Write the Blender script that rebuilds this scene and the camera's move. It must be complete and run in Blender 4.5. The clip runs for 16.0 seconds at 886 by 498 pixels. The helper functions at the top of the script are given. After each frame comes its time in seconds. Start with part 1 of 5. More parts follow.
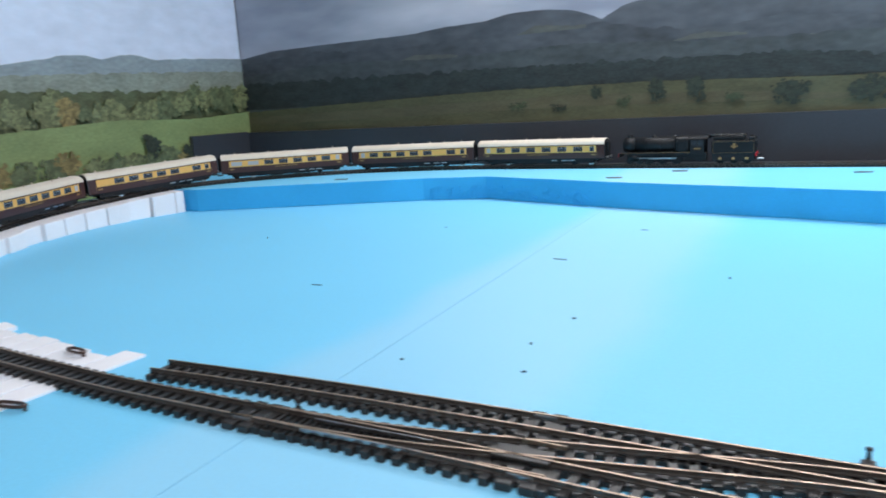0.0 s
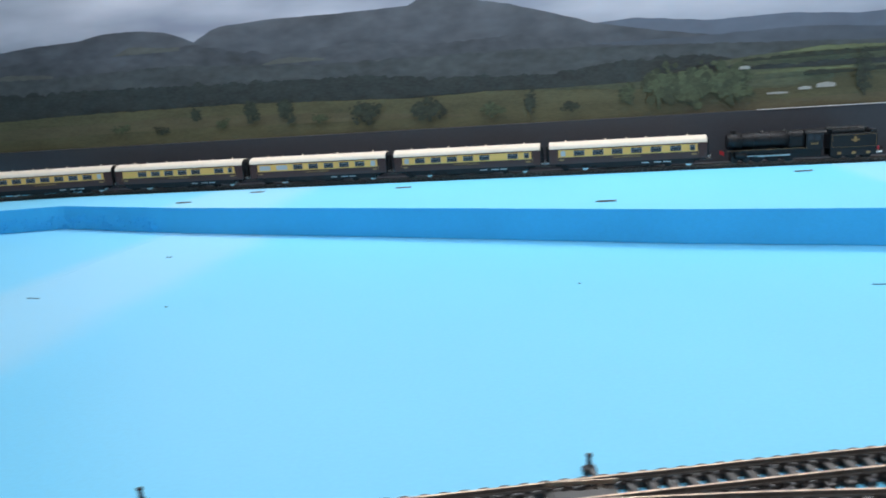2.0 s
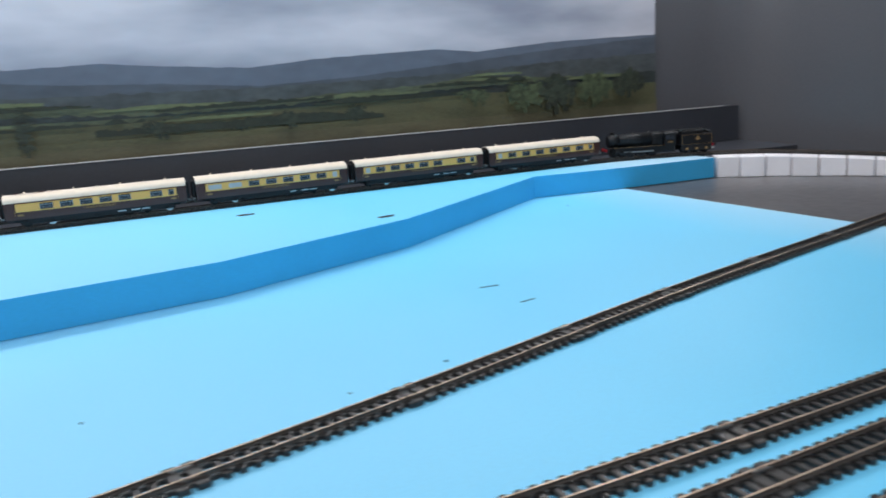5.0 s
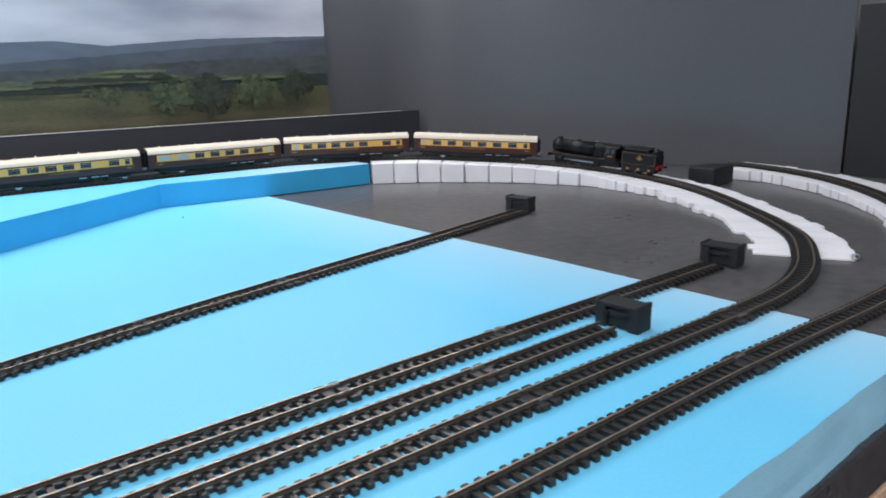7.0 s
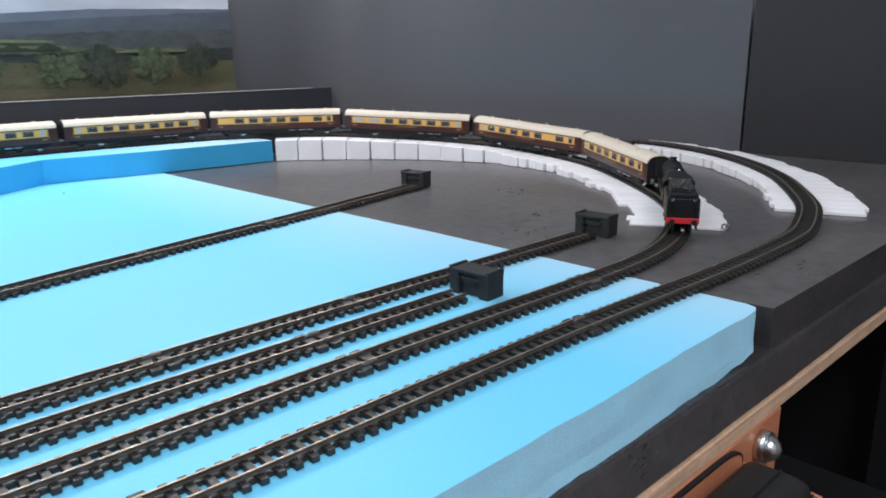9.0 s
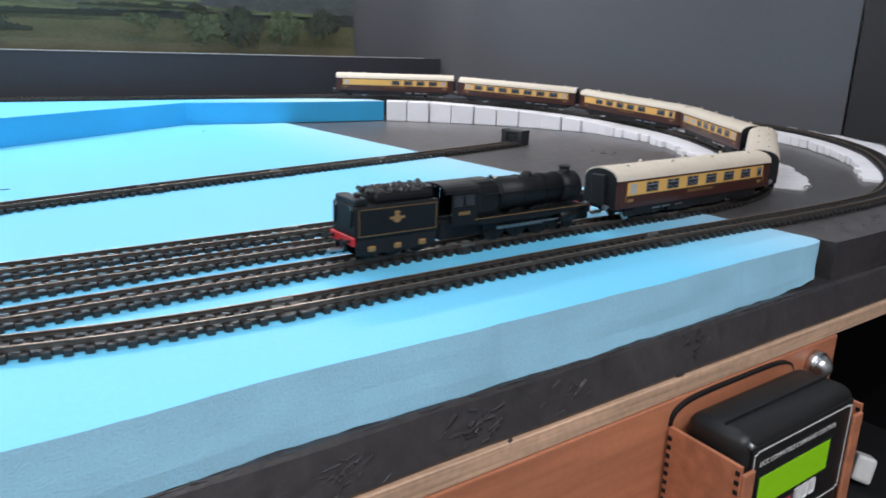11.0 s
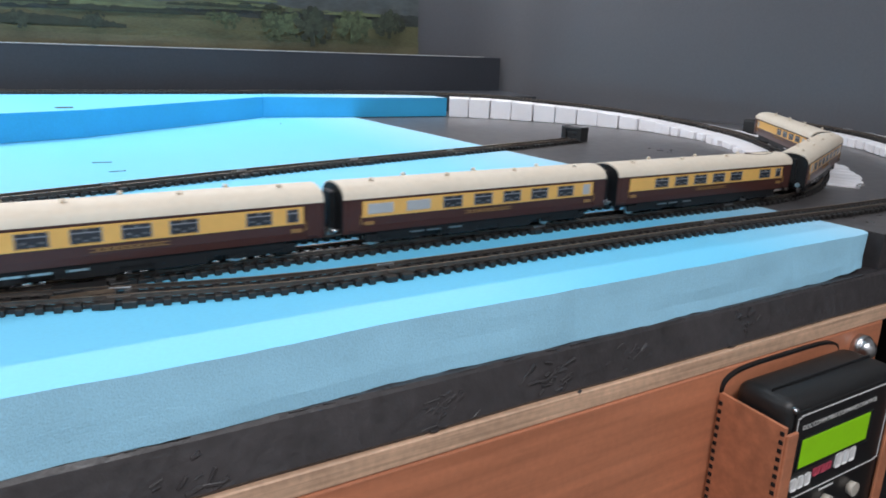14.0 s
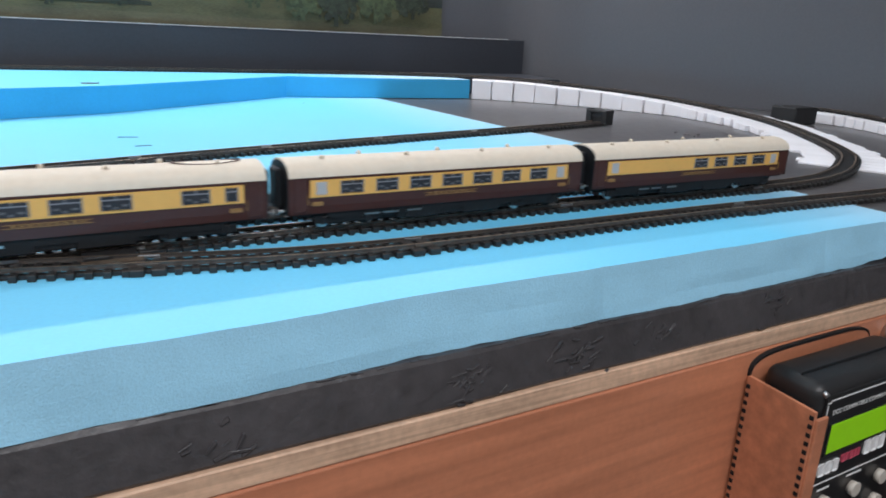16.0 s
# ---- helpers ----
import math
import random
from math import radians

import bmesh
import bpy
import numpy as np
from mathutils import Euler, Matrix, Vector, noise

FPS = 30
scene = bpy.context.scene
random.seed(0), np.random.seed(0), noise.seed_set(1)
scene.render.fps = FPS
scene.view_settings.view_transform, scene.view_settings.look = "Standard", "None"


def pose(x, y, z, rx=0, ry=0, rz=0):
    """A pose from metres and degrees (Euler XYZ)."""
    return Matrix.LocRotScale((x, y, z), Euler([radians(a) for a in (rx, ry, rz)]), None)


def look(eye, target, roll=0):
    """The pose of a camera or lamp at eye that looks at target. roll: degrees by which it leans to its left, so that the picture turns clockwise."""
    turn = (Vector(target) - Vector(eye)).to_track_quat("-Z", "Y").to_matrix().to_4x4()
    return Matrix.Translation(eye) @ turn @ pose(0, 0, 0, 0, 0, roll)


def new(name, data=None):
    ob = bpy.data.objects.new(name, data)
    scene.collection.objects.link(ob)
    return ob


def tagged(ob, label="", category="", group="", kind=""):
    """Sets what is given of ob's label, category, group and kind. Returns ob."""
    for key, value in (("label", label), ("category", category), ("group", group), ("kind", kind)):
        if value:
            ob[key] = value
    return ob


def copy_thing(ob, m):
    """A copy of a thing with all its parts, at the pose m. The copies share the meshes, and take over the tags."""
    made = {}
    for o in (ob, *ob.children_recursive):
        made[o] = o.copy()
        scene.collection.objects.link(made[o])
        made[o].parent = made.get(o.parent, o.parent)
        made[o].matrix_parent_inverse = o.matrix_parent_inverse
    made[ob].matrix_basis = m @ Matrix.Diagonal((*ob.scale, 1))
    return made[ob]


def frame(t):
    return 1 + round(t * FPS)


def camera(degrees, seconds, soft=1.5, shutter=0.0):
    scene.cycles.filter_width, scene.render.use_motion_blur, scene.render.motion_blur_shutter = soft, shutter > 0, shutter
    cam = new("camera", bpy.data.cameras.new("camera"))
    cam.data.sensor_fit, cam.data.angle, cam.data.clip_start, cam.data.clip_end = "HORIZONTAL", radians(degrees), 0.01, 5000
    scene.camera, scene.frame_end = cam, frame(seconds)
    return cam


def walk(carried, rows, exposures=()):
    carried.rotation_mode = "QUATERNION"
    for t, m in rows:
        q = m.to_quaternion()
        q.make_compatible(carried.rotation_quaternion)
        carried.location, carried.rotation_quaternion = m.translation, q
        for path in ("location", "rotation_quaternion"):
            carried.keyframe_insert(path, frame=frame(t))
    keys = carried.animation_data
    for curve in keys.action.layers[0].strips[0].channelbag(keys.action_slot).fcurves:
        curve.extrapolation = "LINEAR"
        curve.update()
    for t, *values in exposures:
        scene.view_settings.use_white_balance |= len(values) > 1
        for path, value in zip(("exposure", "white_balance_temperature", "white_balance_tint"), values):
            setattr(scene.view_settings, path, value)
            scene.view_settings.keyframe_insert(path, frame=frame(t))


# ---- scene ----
cam = camera(62.7, 16.0, soft=1.8, shutter=0.35)
PATH = [
    (0, (-0.018, -0.347, 0.175), (-0.958, 1.375, -0.217), -3.1),
    (0.5, (0.039, -0.326, 0.176), (-0.75, 1.469, -0.216), -2.9),
    (1, (0.107, -0.304, 0.175), (-0.537, 1.547, -0.224), -3.0),
    (1.5, (0.194, -0.29, 0.179), (-0.291, 1.607, -0.228), -3.3),
    (2, (0.295, -0.271, 0.185), (-0.057, 1.655, -0.224), -3.7),
    (2.5, (0.365, -0.251, 0.19), (0.161, 1.696, -0.219), -4.5),
    (3, (0.446, -0.244, 0.2), (0.429, 1.713, -0.213), -4.9),
    (3.5, (0.561, -0.234, 0.204), (0.75, 1.714, -0.211), -4.9),
    (4, (0.683, -0.231, 0.215), (1.091, 1.679, -0.215), -4.7),
    (4.5, (0.784, -0.228, 0.216), (1.411, 1.62, -0.221), -4.1),
    (5, (0.899, -0.247, 0.221), (1.715, 1.524, -0.222), -3.4),
    (7.3, (1.231, -0.37, 0.221), (2.502, 1.097, -0.261), -1.3),
    (7.5, (1.242, -0.372, 0.218), (2.533, 1.077, -0.268), -1.3),
    (8, (1.265, -0.381, 0.209), (2.59, 1.034, -0.284), -1.3),
    (8.5, (1.276, -0.396, 0.205), (2.618, 0.999, -0.298), -1.1),
    (8.7, (1.279, -0.402, 0.204), (2.624, 0.988, -0.306), -0.9),
    (11, (1.206, -0.49, 0.153), (2.351, 1.062, -0.378), 1.8),
    (11.5, (1.173, -0.51, 0.153), (2.275, 1.072, -0.377), 2.1),
    (12, (1.152, -0.53, 0.162), (2.227, 1.073, -0.363), 2.3),
    (12.5, (1.143, -0.535, 0.165), (2.201, 1.079, -0.361), 2.4),
    (13, (1.142, -0.533, 0.157), (2.19, 1.087, -0.368), 2.4),
    (13.5, (1.144, -0.534, 0.156), (2.188, 1.087, -0.376), 2.3),
    (14, (1.145, -0.533, 0.154), (2.185, 1.088, -0.385), 2.3),
    (14.5, (1.145, -0.531, 0.154), (2.184, 1.088, -0.392), 2.3),
    (15, (1.146, -0.53, 0.154), (2.181, 1.089, -0.402), 2.4),
    (15.5, (1.144, -0.527, 0.148), (2.173, 1.093, -0.415), 2.7),
    (16, (1.14, -0.528, 0.145), (2.136, 1.108, -0.432), 2.9),
]
walk(cam, [(t, look(eye, target, roll)) for t, eye, target, roll in PATH],
     [(0.0, -0.05), (1.0, -0.14), (2.5, -0.36), (4.0, -0.45), (5.0, -0.42), (7.5, -0.08), (11.0, 0.05), (12.5, 0.06), (16.0, 0.0)])

# ---- light ----
world = bpy.data.worlds.new("room_air")
scene.world = world
world.use_nodes = True
world.node_tree.nodes["Background"].inputs[0].default_value = (0.75, 0.85, 1.0, 1)
world.node_tree.nodes["Background"].inputs[1].default_value = 0.12
scene.view_settings.exposure = 0.0

LAMPS = [(-0.1, 0.70, 1.42, 1.3, 0.3, 10.0), (1.75, 0.70, 1.42, 1.2, 0.3, 6.0), (0.9, -1.15, 1.42, 1.6, 0.4, 31.0)]
STRIP = (0.86, 1.02, 0.66, 3.16, 0.02, 14.5)


# ---- materials ----
def mat(name, colour, rough=0.6, metal=0.0, var=0.08, scale=12.0, bump=0.0, bscale=200.0, emit=0.0, spec=0.5, per=0.0, coat=0.0, leafy=0.0, squash=1.0):
    """A painted or moulded surface: grain and stains at two scales, fine relief."""
    m = bpy.data.materials.new(name)
    m.use_nodes = True
    nt = m.node_tree
    n, ln = nt.nodes, nt.links
    b = n["Principled BSDF"]
    b.inputs["Roughness"].default_value = rough
    b.inputs["Metallic"].default_value = metal
    b.inputs["Specular IOR Level"].default_value = spec
    b.inputs["Coat Weight"].default_value = coat
    tc = n.new("ShaderNodeTexCoord")
    big, fine = n.new("ShaderNodeTexNoise"), n.new("ShaderNodeTexNoise")
    big.inputs["Scale"].default_value = scale
    big.inputs["Detail"].default_value = 5
    fine.inputs["Scale"].default_value = bscale
    fine.inputs["Detail"].default_value = 3
    flat = n.new("ShaderNodeMapping")
    flat.inputs["Scale"].default_value = (1.0, 1.0, squash)
    ln.new(tc.outputs["Object"], flat.inputs[0])
    for t in (big, fine):
        ln.new(flat.outputs[0], t.inputs["Vector"])
    mix = n.new("ShaderNodeMath")
    mix.operation = "ADD"
    ln.new(big.outputs["Fac"], mix.inputs[0])
    ln.new(fine.outputs["Fac"], mix.inputs[1])
    mr = n.new("ShaderNodeMapRange")
    mr.inputs["From Min"].default_value, mr.inputs["From Max"].default_value = 0.6, 1.4
    mr.inputs["To Min"].default_value, mr.inputs["To Max"].default_value = 1 - var, 1 + var
    ln.new(mix.outputs[0], mr.inputs["Value"])
    val = mr.outputs[0]
    if per or leafy:
        oi = n.new("ShaderNodeObjectInfo" if per else "ShaderNodeNewGeometry")
        pr = n.new("ShaderNodeMapRange")
        pr.inputs["To Min"].default_value, pr.inputs["To Max"].default_value = 1 - per - leafy, 1 + per + leafy
        ln.new(oi.outputs["Random" if per else "Random Per Island"], pr.inputs["Value"])
        mu = n.new("ShaderNodeMath")
        mu.operation = "MULTIPLY"
        ln.new(val, mu.inputs[0])
        ln.new(pr.outputs[0], mu.inputs[1])
        val = mu.outputs[0]
    sc = n.new("ShaderNodeVectorMath")
    sc.operation = "SCALE"
    sc.inputs[0].default_value = colour
    ln.new(val, sc.inputs["Scale"])
    ln.new(sc.outputs[0], b.inputs["Base Color"])
    if emit:
        b.inputs["Emission Color"].default_value = (*colour, 1)
        b.inputs["Emission Strength"].default_value = emit
    if bump:
        bp = n.new("ShaderNodeBump")
        bp.inputs["Strength"].default_value = bump
        bp.inputs["Distance"].default_value = 0.001
        ln.new(fine.outputs["Fac"], bp.inputs["Height"])
        ln.new(bp.outputs[0], b.inputs["Normal"])
    return m


FOAM = mat("blue_foam_skin", (0.168, 0.630, 0.93), 0.5, var=0.05, scale=3.0, bump=0.05, bscale=350)


def pale_bands(m):
    """Paler bands on the foam beside the joints and near the grey board."""
    n, ln = m.node_tree.nodes, m.node_tree.links
    b = n["Principled BSDF"]
    base = b.inputs["Base Color"].links[0].from_socket
    tc, sep, nz = n.new("ShaderNodeTexCoord"), n.new("ShaderNodeSeparateXYZ"), n.new("ShaderNodeTexNoise")
    nz.inputs["Scale"].default_value = 7.0
    nz.inputs["Detail"].default_value = 4
    ln.new(tc.outputs["Object"], sep.inputs[0])
    ln.new(tc.outputs["Object"], nz.inputs["Vector"])
    wob = n.new("ShaderNodeMath")
    wob.operation = "MULTIPLY_ADD"
    wob.inputs[1].default_value, wob.inputs[2].default_value = 0.05, -0.025
    ln.new(nz.outputs["Fac"], wob.inputs[0])
    x = n.new("ShaderNodeMath")
    ln.new(sep.outputs["X"], x.inputs[0])
    ln.new(wob.outputs[0], x.inputs[1])
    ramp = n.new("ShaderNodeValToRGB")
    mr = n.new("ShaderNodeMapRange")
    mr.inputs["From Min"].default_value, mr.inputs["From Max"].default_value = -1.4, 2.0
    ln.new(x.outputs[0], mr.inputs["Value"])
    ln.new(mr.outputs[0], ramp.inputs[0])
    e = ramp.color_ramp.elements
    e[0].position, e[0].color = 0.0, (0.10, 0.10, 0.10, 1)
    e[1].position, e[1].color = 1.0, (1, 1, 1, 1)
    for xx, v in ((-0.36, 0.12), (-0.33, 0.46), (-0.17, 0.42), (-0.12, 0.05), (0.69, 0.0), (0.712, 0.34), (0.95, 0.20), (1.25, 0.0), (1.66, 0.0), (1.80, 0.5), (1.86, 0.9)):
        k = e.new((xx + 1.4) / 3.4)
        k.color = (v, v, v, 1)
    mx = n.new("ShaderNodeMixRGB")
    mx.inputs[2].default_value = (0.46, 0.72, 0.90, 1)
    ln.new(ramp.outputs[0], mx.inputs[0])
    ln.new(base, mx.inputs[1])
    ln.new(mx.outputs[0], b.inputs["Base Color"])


pale_bands(FOAM)
# vivid blue of the cut face, with the side's shade mixed in
FOAM_CUT_SHADED = mat("blue_foam_cut", (0.045, 0.45, 0.82), 0.7, var=0.09, scale=9.0, bump=0.35, bscale=420)
FOAM_FRONT = mat("blue_foam_sawn", (0.31, 0.59, 0.77), 0.85, var=0.13, scale=16.0, bump=0.45, bscale=900)
# wide tone spread paints satin reflection patches into the grey
GREY = mat("grey_board_paint", (0.102, 0.097, 0.100), 0.32, var=0.5, scale=4.0, bump=0.25, bscale=60)
BLACKFOAM = mat("black_painted_board", (0.045, 0.041, 0.044), 0.42, var=0.35, scale=18.0, bump=1.0, bscale=110)
PANEL = mat("dark_grey_sheet", (0.108, 0.109, 0.121), 0.24, var=0.06, scale=2.0)
FASCIA = mat("black_batten_paint", (0.040, 0.044, 0.055), 0.40, var=0.15, scale=6.0)
DARKPANEL = mat("black_sheet", (0.024, 0.024, 0.027), 0.5, var=0.15, scale=3.0, spec=0.35)
WHITE = mat("white_polystyrene", (0.88, 0.86, 0.89), 0.7, var=0.05, scale=20.0, bump=0.35, bscale=500, per=0.04)
SLEEPER = mat("sleeper_plastic", (0.020, 0.019, 0.019), 0.4, var=0.2, scale=60.0)
RAIL = mat("nickel_rail", (0.50, 0.385, 0.295), 0.47, metal=1.0, var=0.3, scale=40.0)
RAILSIDE = mat("rail_web", (0.098, 0.084, 0.075), 0.40, metal=0.45, var=0.25, scale=50.0)
PLY = mat("plywood_edge", (0.58, 0.38, 0.26), 0.6, var=0.2, scale=40.0, bump=0.2)
WOOD = mat("varnished_panel", (0.52, 0.20, 0.108), 0.36, var=0.10, scale=9.0, coat=0.2)


def grain(m, along, across, amount):
    """Long streaks of grain in the wood's colour."""
    n, ln = m.node_tree.nodes, m.node_tree.links
    b = n["Principled BSDF"]
    base = b.inputs["Base Color"].links[0].from_socket
    tc, mp, nz, mr, sc = n.new("ShaderNodeTexCoord"), n.new("ShaderNodeMapping"), n.new("ShaderNodeTexNoise"), n.new("ShaderNodeMapRange"), n.new("ShaderNodeVectorMath")
    mp.inputs["Scale"].default_value = (along, across, across)
    nz.inputs["Scale"].default_value, nz.inputs["Detail"].default_value = 1.0, 6
    mr.inputs["From Min"].default_value, mr.inputs["From Max"].default_value = 0.3, 0.7
    mr.inputs["To Min"].default_value, mr.inputs["To Max"].default_value = 1 - amount, 1 + amount
    sc.operation = "SCALE"
    ln.new(tc.outputs["Object"], mp.inputs[0])
    ln.new(mp.outputs[0], nz.inputs["Vector"])
    ln.new(nz.outputs["Fac"], mr.inputs["Value"])
    ln.new(base, sc.inputs[0])
    ln.new(mr.outputs[0], sc.inputs["Scale"])
    ln.new(sc.outputs[0], b.inputs["Base Color"])


grain(WOOD, 6.0, 90.0, 0.20)
grain(PLY, 10.0, 420.0, 0.25)
UMBER = mat("umber_paint", (0.060, 0.020, 0.016), 0.32, var=0.08, scale=30.0)
CREAM = mat("cream_paint", (0.78, 0.44, 0.12), 0.35, var=0.05, scale=30.0)
ROOF = mat("off_white_roof", (0.70, 0.61, 0.50), 0.6, var=0.06, scale=25.0)
CHASSIS = mat("black_chassis", (0.011, 0.012, 0.014), 0.55, var=0.2, scale=50.0, spec=0.3)
GLASSY = mat("dark_window", (0.035, 0.04, 0.05), 0.12, var=0.3, scale=60.0)
VENT = mat("dull_vent_frame", (0.25, 0.26, 0.29), 0.4)
SEATS = mat("pale_seat_cloth", (0.10, 0.105, 0.12), 0.5, var=0.3, scale=300.0)
FROST = mat("frosted_window", (0.42, 0.43, 0.45), 0.3, var=0.06, scale=60.0)
LOCO = mat("loco_black", (0.006, 0.007, 0.009), 0.48, var=0.15, scale=40.0, spec=0.3)
COAL = mat("coal", (0.02, 0.02, 0.02), 0.25, var=0.5, scale=200.0, bump=1.0, bscale=300)
RED = mat("red_beam", (0.55, 0.02, 0.03), 0.4)
GOLD = mat("gold_lining", (0.30, 0.17, 0.06), 0.4)
STEEL = mat("bright_steel", (0.55, 0.55, 0.56), 0.28, metal=1.0)
BRICKY = mat("buffer_stop_black", (0.014, 0.015, 0.017), 0.6, var=0.25, scale=60)
PLASTIC = mat("black_case_plastic", (0.012, 0.012, 0.013), 0.42, bump=0.15, bscale=900)
LCD = mat("green_lcd", (0.20, 0.46, 0.005), 0.3, emit=0.33, var=0.06, scale=40.0)
LETTER = mat("white_print", (0.75, 0.75, 0.75), 0.5)
PINK = mat("red_script_print", (0.45, 0.06, 0.10), 0.5)
ROOM = mat("room_wall_paint", (0.45, 0.45, 0.45), 0.7, var=0.05, scale=3)
FLOORM = mat("room_floor", (0.06, 0.055, 0.05), 0.6, var=0.2, scale=6)


# ---- mesh helpers ----
def part(name, bm, material, parent=None, label="", loc=None):
    me = bpy.data.meshes.new(name)
    bmesh.ops.recalc_face_normals(bm, faces=bm.faces)
    bm.to_mesh(me)
    bm.free()
    mats = material if isinstance(material, (list, tuple)) else [material]
    for m in mats:
        me.materials.append(m)
    ob = new(name, me)
    ob.parent = parent
    if loc is not None:
        ob.location = loc
    if label:
        ob["label"] = label
    return ob


def box(bm, cx, cy, cz, sx, sy, sz, bevel=0.0, seg=1, m=None, mi=0):
    """A box about a centre, with rounded edges."""
    r = bmesh.ops.create_cube(bm, size=1)
    vs = r["verts"]
    for v in vs:
        v.co = Vector((v.co.x * sx, v.co.y * sy, v.co.z * sz))
    fs = list({f for v in vs for f in v.link_faces})
    if bevel:
        es = list({e for v in vs for e in v.link_edges})
        o = bmesh.ops.bevel(bm, geom=es, offset=bevel, segments=seg, affect="EDGES", profile=0.5)
        fs = list(set(o["faces"]) | {f for f in fs if f.is_valid})
        vs = list({v for f in fs for v in f.verts})
    for v in vs:
        v.co += Vector((cx, cy, cz))
        if m is not None:
            v.co = m @ v.co
    for f in fs:
        f.material_index = mi
    return vs


def cyl(bm, c, axis, r, length, seg=20, r2=None, mi=0, bevel=0.0):
    """A rod about centre c along an axis."""
    q = Vector((0, 0, 1)).rotation_difference(Vector(axis)).to_matrix().to_4x4()
    o = bmesh.ops.create_cone(bm, cap_ends=True, segments=seg, radius1=r, radius2=r if r2 is None else r2, depth=length)
    for v in o["verts"]:
        v.co = Vector(c) + q @ v.co
    for f in {f for v in o["verts"] for f in v.link_faces}:
        f.material_index = mi
        f.smooth = len(f.verts) == 4
    return o["verts"]


def prism(bm, outline, z0, z1, mi=0):
    """An upright solid over an outline of (x, y)."""
    lo = [bm.verts.new((x, y, z0)) for x, y in outline]
    hi = [bm.verts.new((x, y, z1)) for x, y in outline]
    n = len(outline)
    fs = [bm.faces.new(hi), bm.faces.new(lo[::-1])]
    for i in range(n):
        j = (i + 1) % n
        fs.append(bm.faces.new((lo[i], lo[j], hi[j], hi[i])))
    for f in fs:
        f.material_index = mi
    return fs


def sweep(bm, pts, normals, profile, mi=0, closed=True):
    """A profile of (across, up) carried along points; normals point across."""
    rings = []
    for p, nrm in zip(pts, normals):
        rings.append([bm.verts.new((p[0] + nrm[0] * a, p[1] + nrm[1] * a, p[2] + u)) for a, u in profile])
    k = len(profile)
    for a, b in zip(rings, rings[1:]):
        for i in range(k if closed else k - 1):
            j = (i + 1) % k
            f = bm.faces.new((a[i], a[j], b[j], b[i]))
            f.material_index = mi
    for ring in (rings[0], rings[-1][::-1]):
        bm.faces.new(ring).material_index = mi


def thing(name, label, category, group="", kind="", m=None):
    ob = new(name)
    ob.empty_display_size = 0.02
    tagged(ob, label, category, group, kind)
    if m is not None:
        ob.matrix_basis = m
    return ob


# ---- track lines ----
class Line:
    """A smooth way through control points, measured by its length."""

    def __init__(self, ctrl, step=0.008):
        c = [Vector(p) for p in ctrl]
        c = [2 * c[0] - c[1]] + c + [2 * c[-1] - c[-2]]
        pts = []
        for i in range(1, len(c) - 2):
            p0, p1, p2, p3 = c[i - 1 : i + 3]
            n = max(2, int((p2 - p1).length / 0.004))
            for k in range(n):
                t = k / n
                pts.append(0.5 * (2 * p1 + (p2 - p0) * t + (2 * p0 - 5 * p1 + 4 * p2 - p3) * t * t + (3 * p1 - p0 - 3 * p2 + p3) * t**3))
        pts.append(c[-2])
        self.p = np.array([tuple(v) for v in pts])
        d = np.linalg.norm(np.diff(self.p, axis=0), axis=1)
        self.s = np.r_[0, np.cumsum(d)]
        self.length = self.s[-1]

    def at(self, s):
        if np.linalg.norm(self.p[0] - self.p[-1]) < 1e-6:
            s = s % self.length
        return np.array([np.interp(s, self.s, self.p[:, k]) for k in range(3)])

    def way(self, s):
        d = self.at(s + 0.006) - self.at(s - 0.006)
        return d / np.linalg.norm(d)

    def across(self, s):
        d = self.way(s)
        n = np.array([-d[1], d[0], 0])
        return n / np.linalg.norm(n)

    def near(self, x, y):
        k = np.argmin((self.p[:, 0] - x) ** 2 + (self.p[:, 1] - y) ** 2)
        return self.s[k]


H = 0.041
MAIN = Line([
    (0.30, -0.058, 0), (0.0, -0.0565, 0), (-0.22, -0.0535, 0), (-0.34, -0.0535, 0), (-0.47, -0.052, 0.0), (-0.65, -0.042, 0.004), (-0.83, 0.003, 0.010), (-0.97, 0.095, 0.017),
    (-1.08, 0.22, 0.023), (-1.145, 0.36, 0.028), (-1.165, 0.50, 0.033), (-1.14, 0.65, H), (-1.065, 0.79, H), (-0.95, 0.895, H), (-0.80, 0.965, H),
    (-0.65, 0.995, H), (-0.45, 1.0, H), (0.2, 1.0, H), (0.9, 1.0, H), (1.4, 1.0, H), (1.60, 1.0, H), (1.78, 0.997, H), (1.94, 0.975, H), (2.06, 0.925, H),
    (2.155, 0.852, H), (2.243, 0.756, 0.036), (2.309, 0.660, 0.031), (2.355, 0.553, 0.024), (2.365, 0.437, 0.017), (2.333, 0.308, 0.011), (2.254, 0.180, 0.006),
    (2.150, 0.059, 0.003), (2.050, -0.004, 0.001), (1.965, -0.037, 0), (1.885, -0.051, 0), (1.80, -0.053, 0), (1.70, -0.051, 0), (1.6, -0.049, 0), (1.45, -0.0485, 0), (1.25, -0.049, 0), (1.0, -0.052, 0), (0.6, -0.056, 0), (0.30, -0.058, 0)])
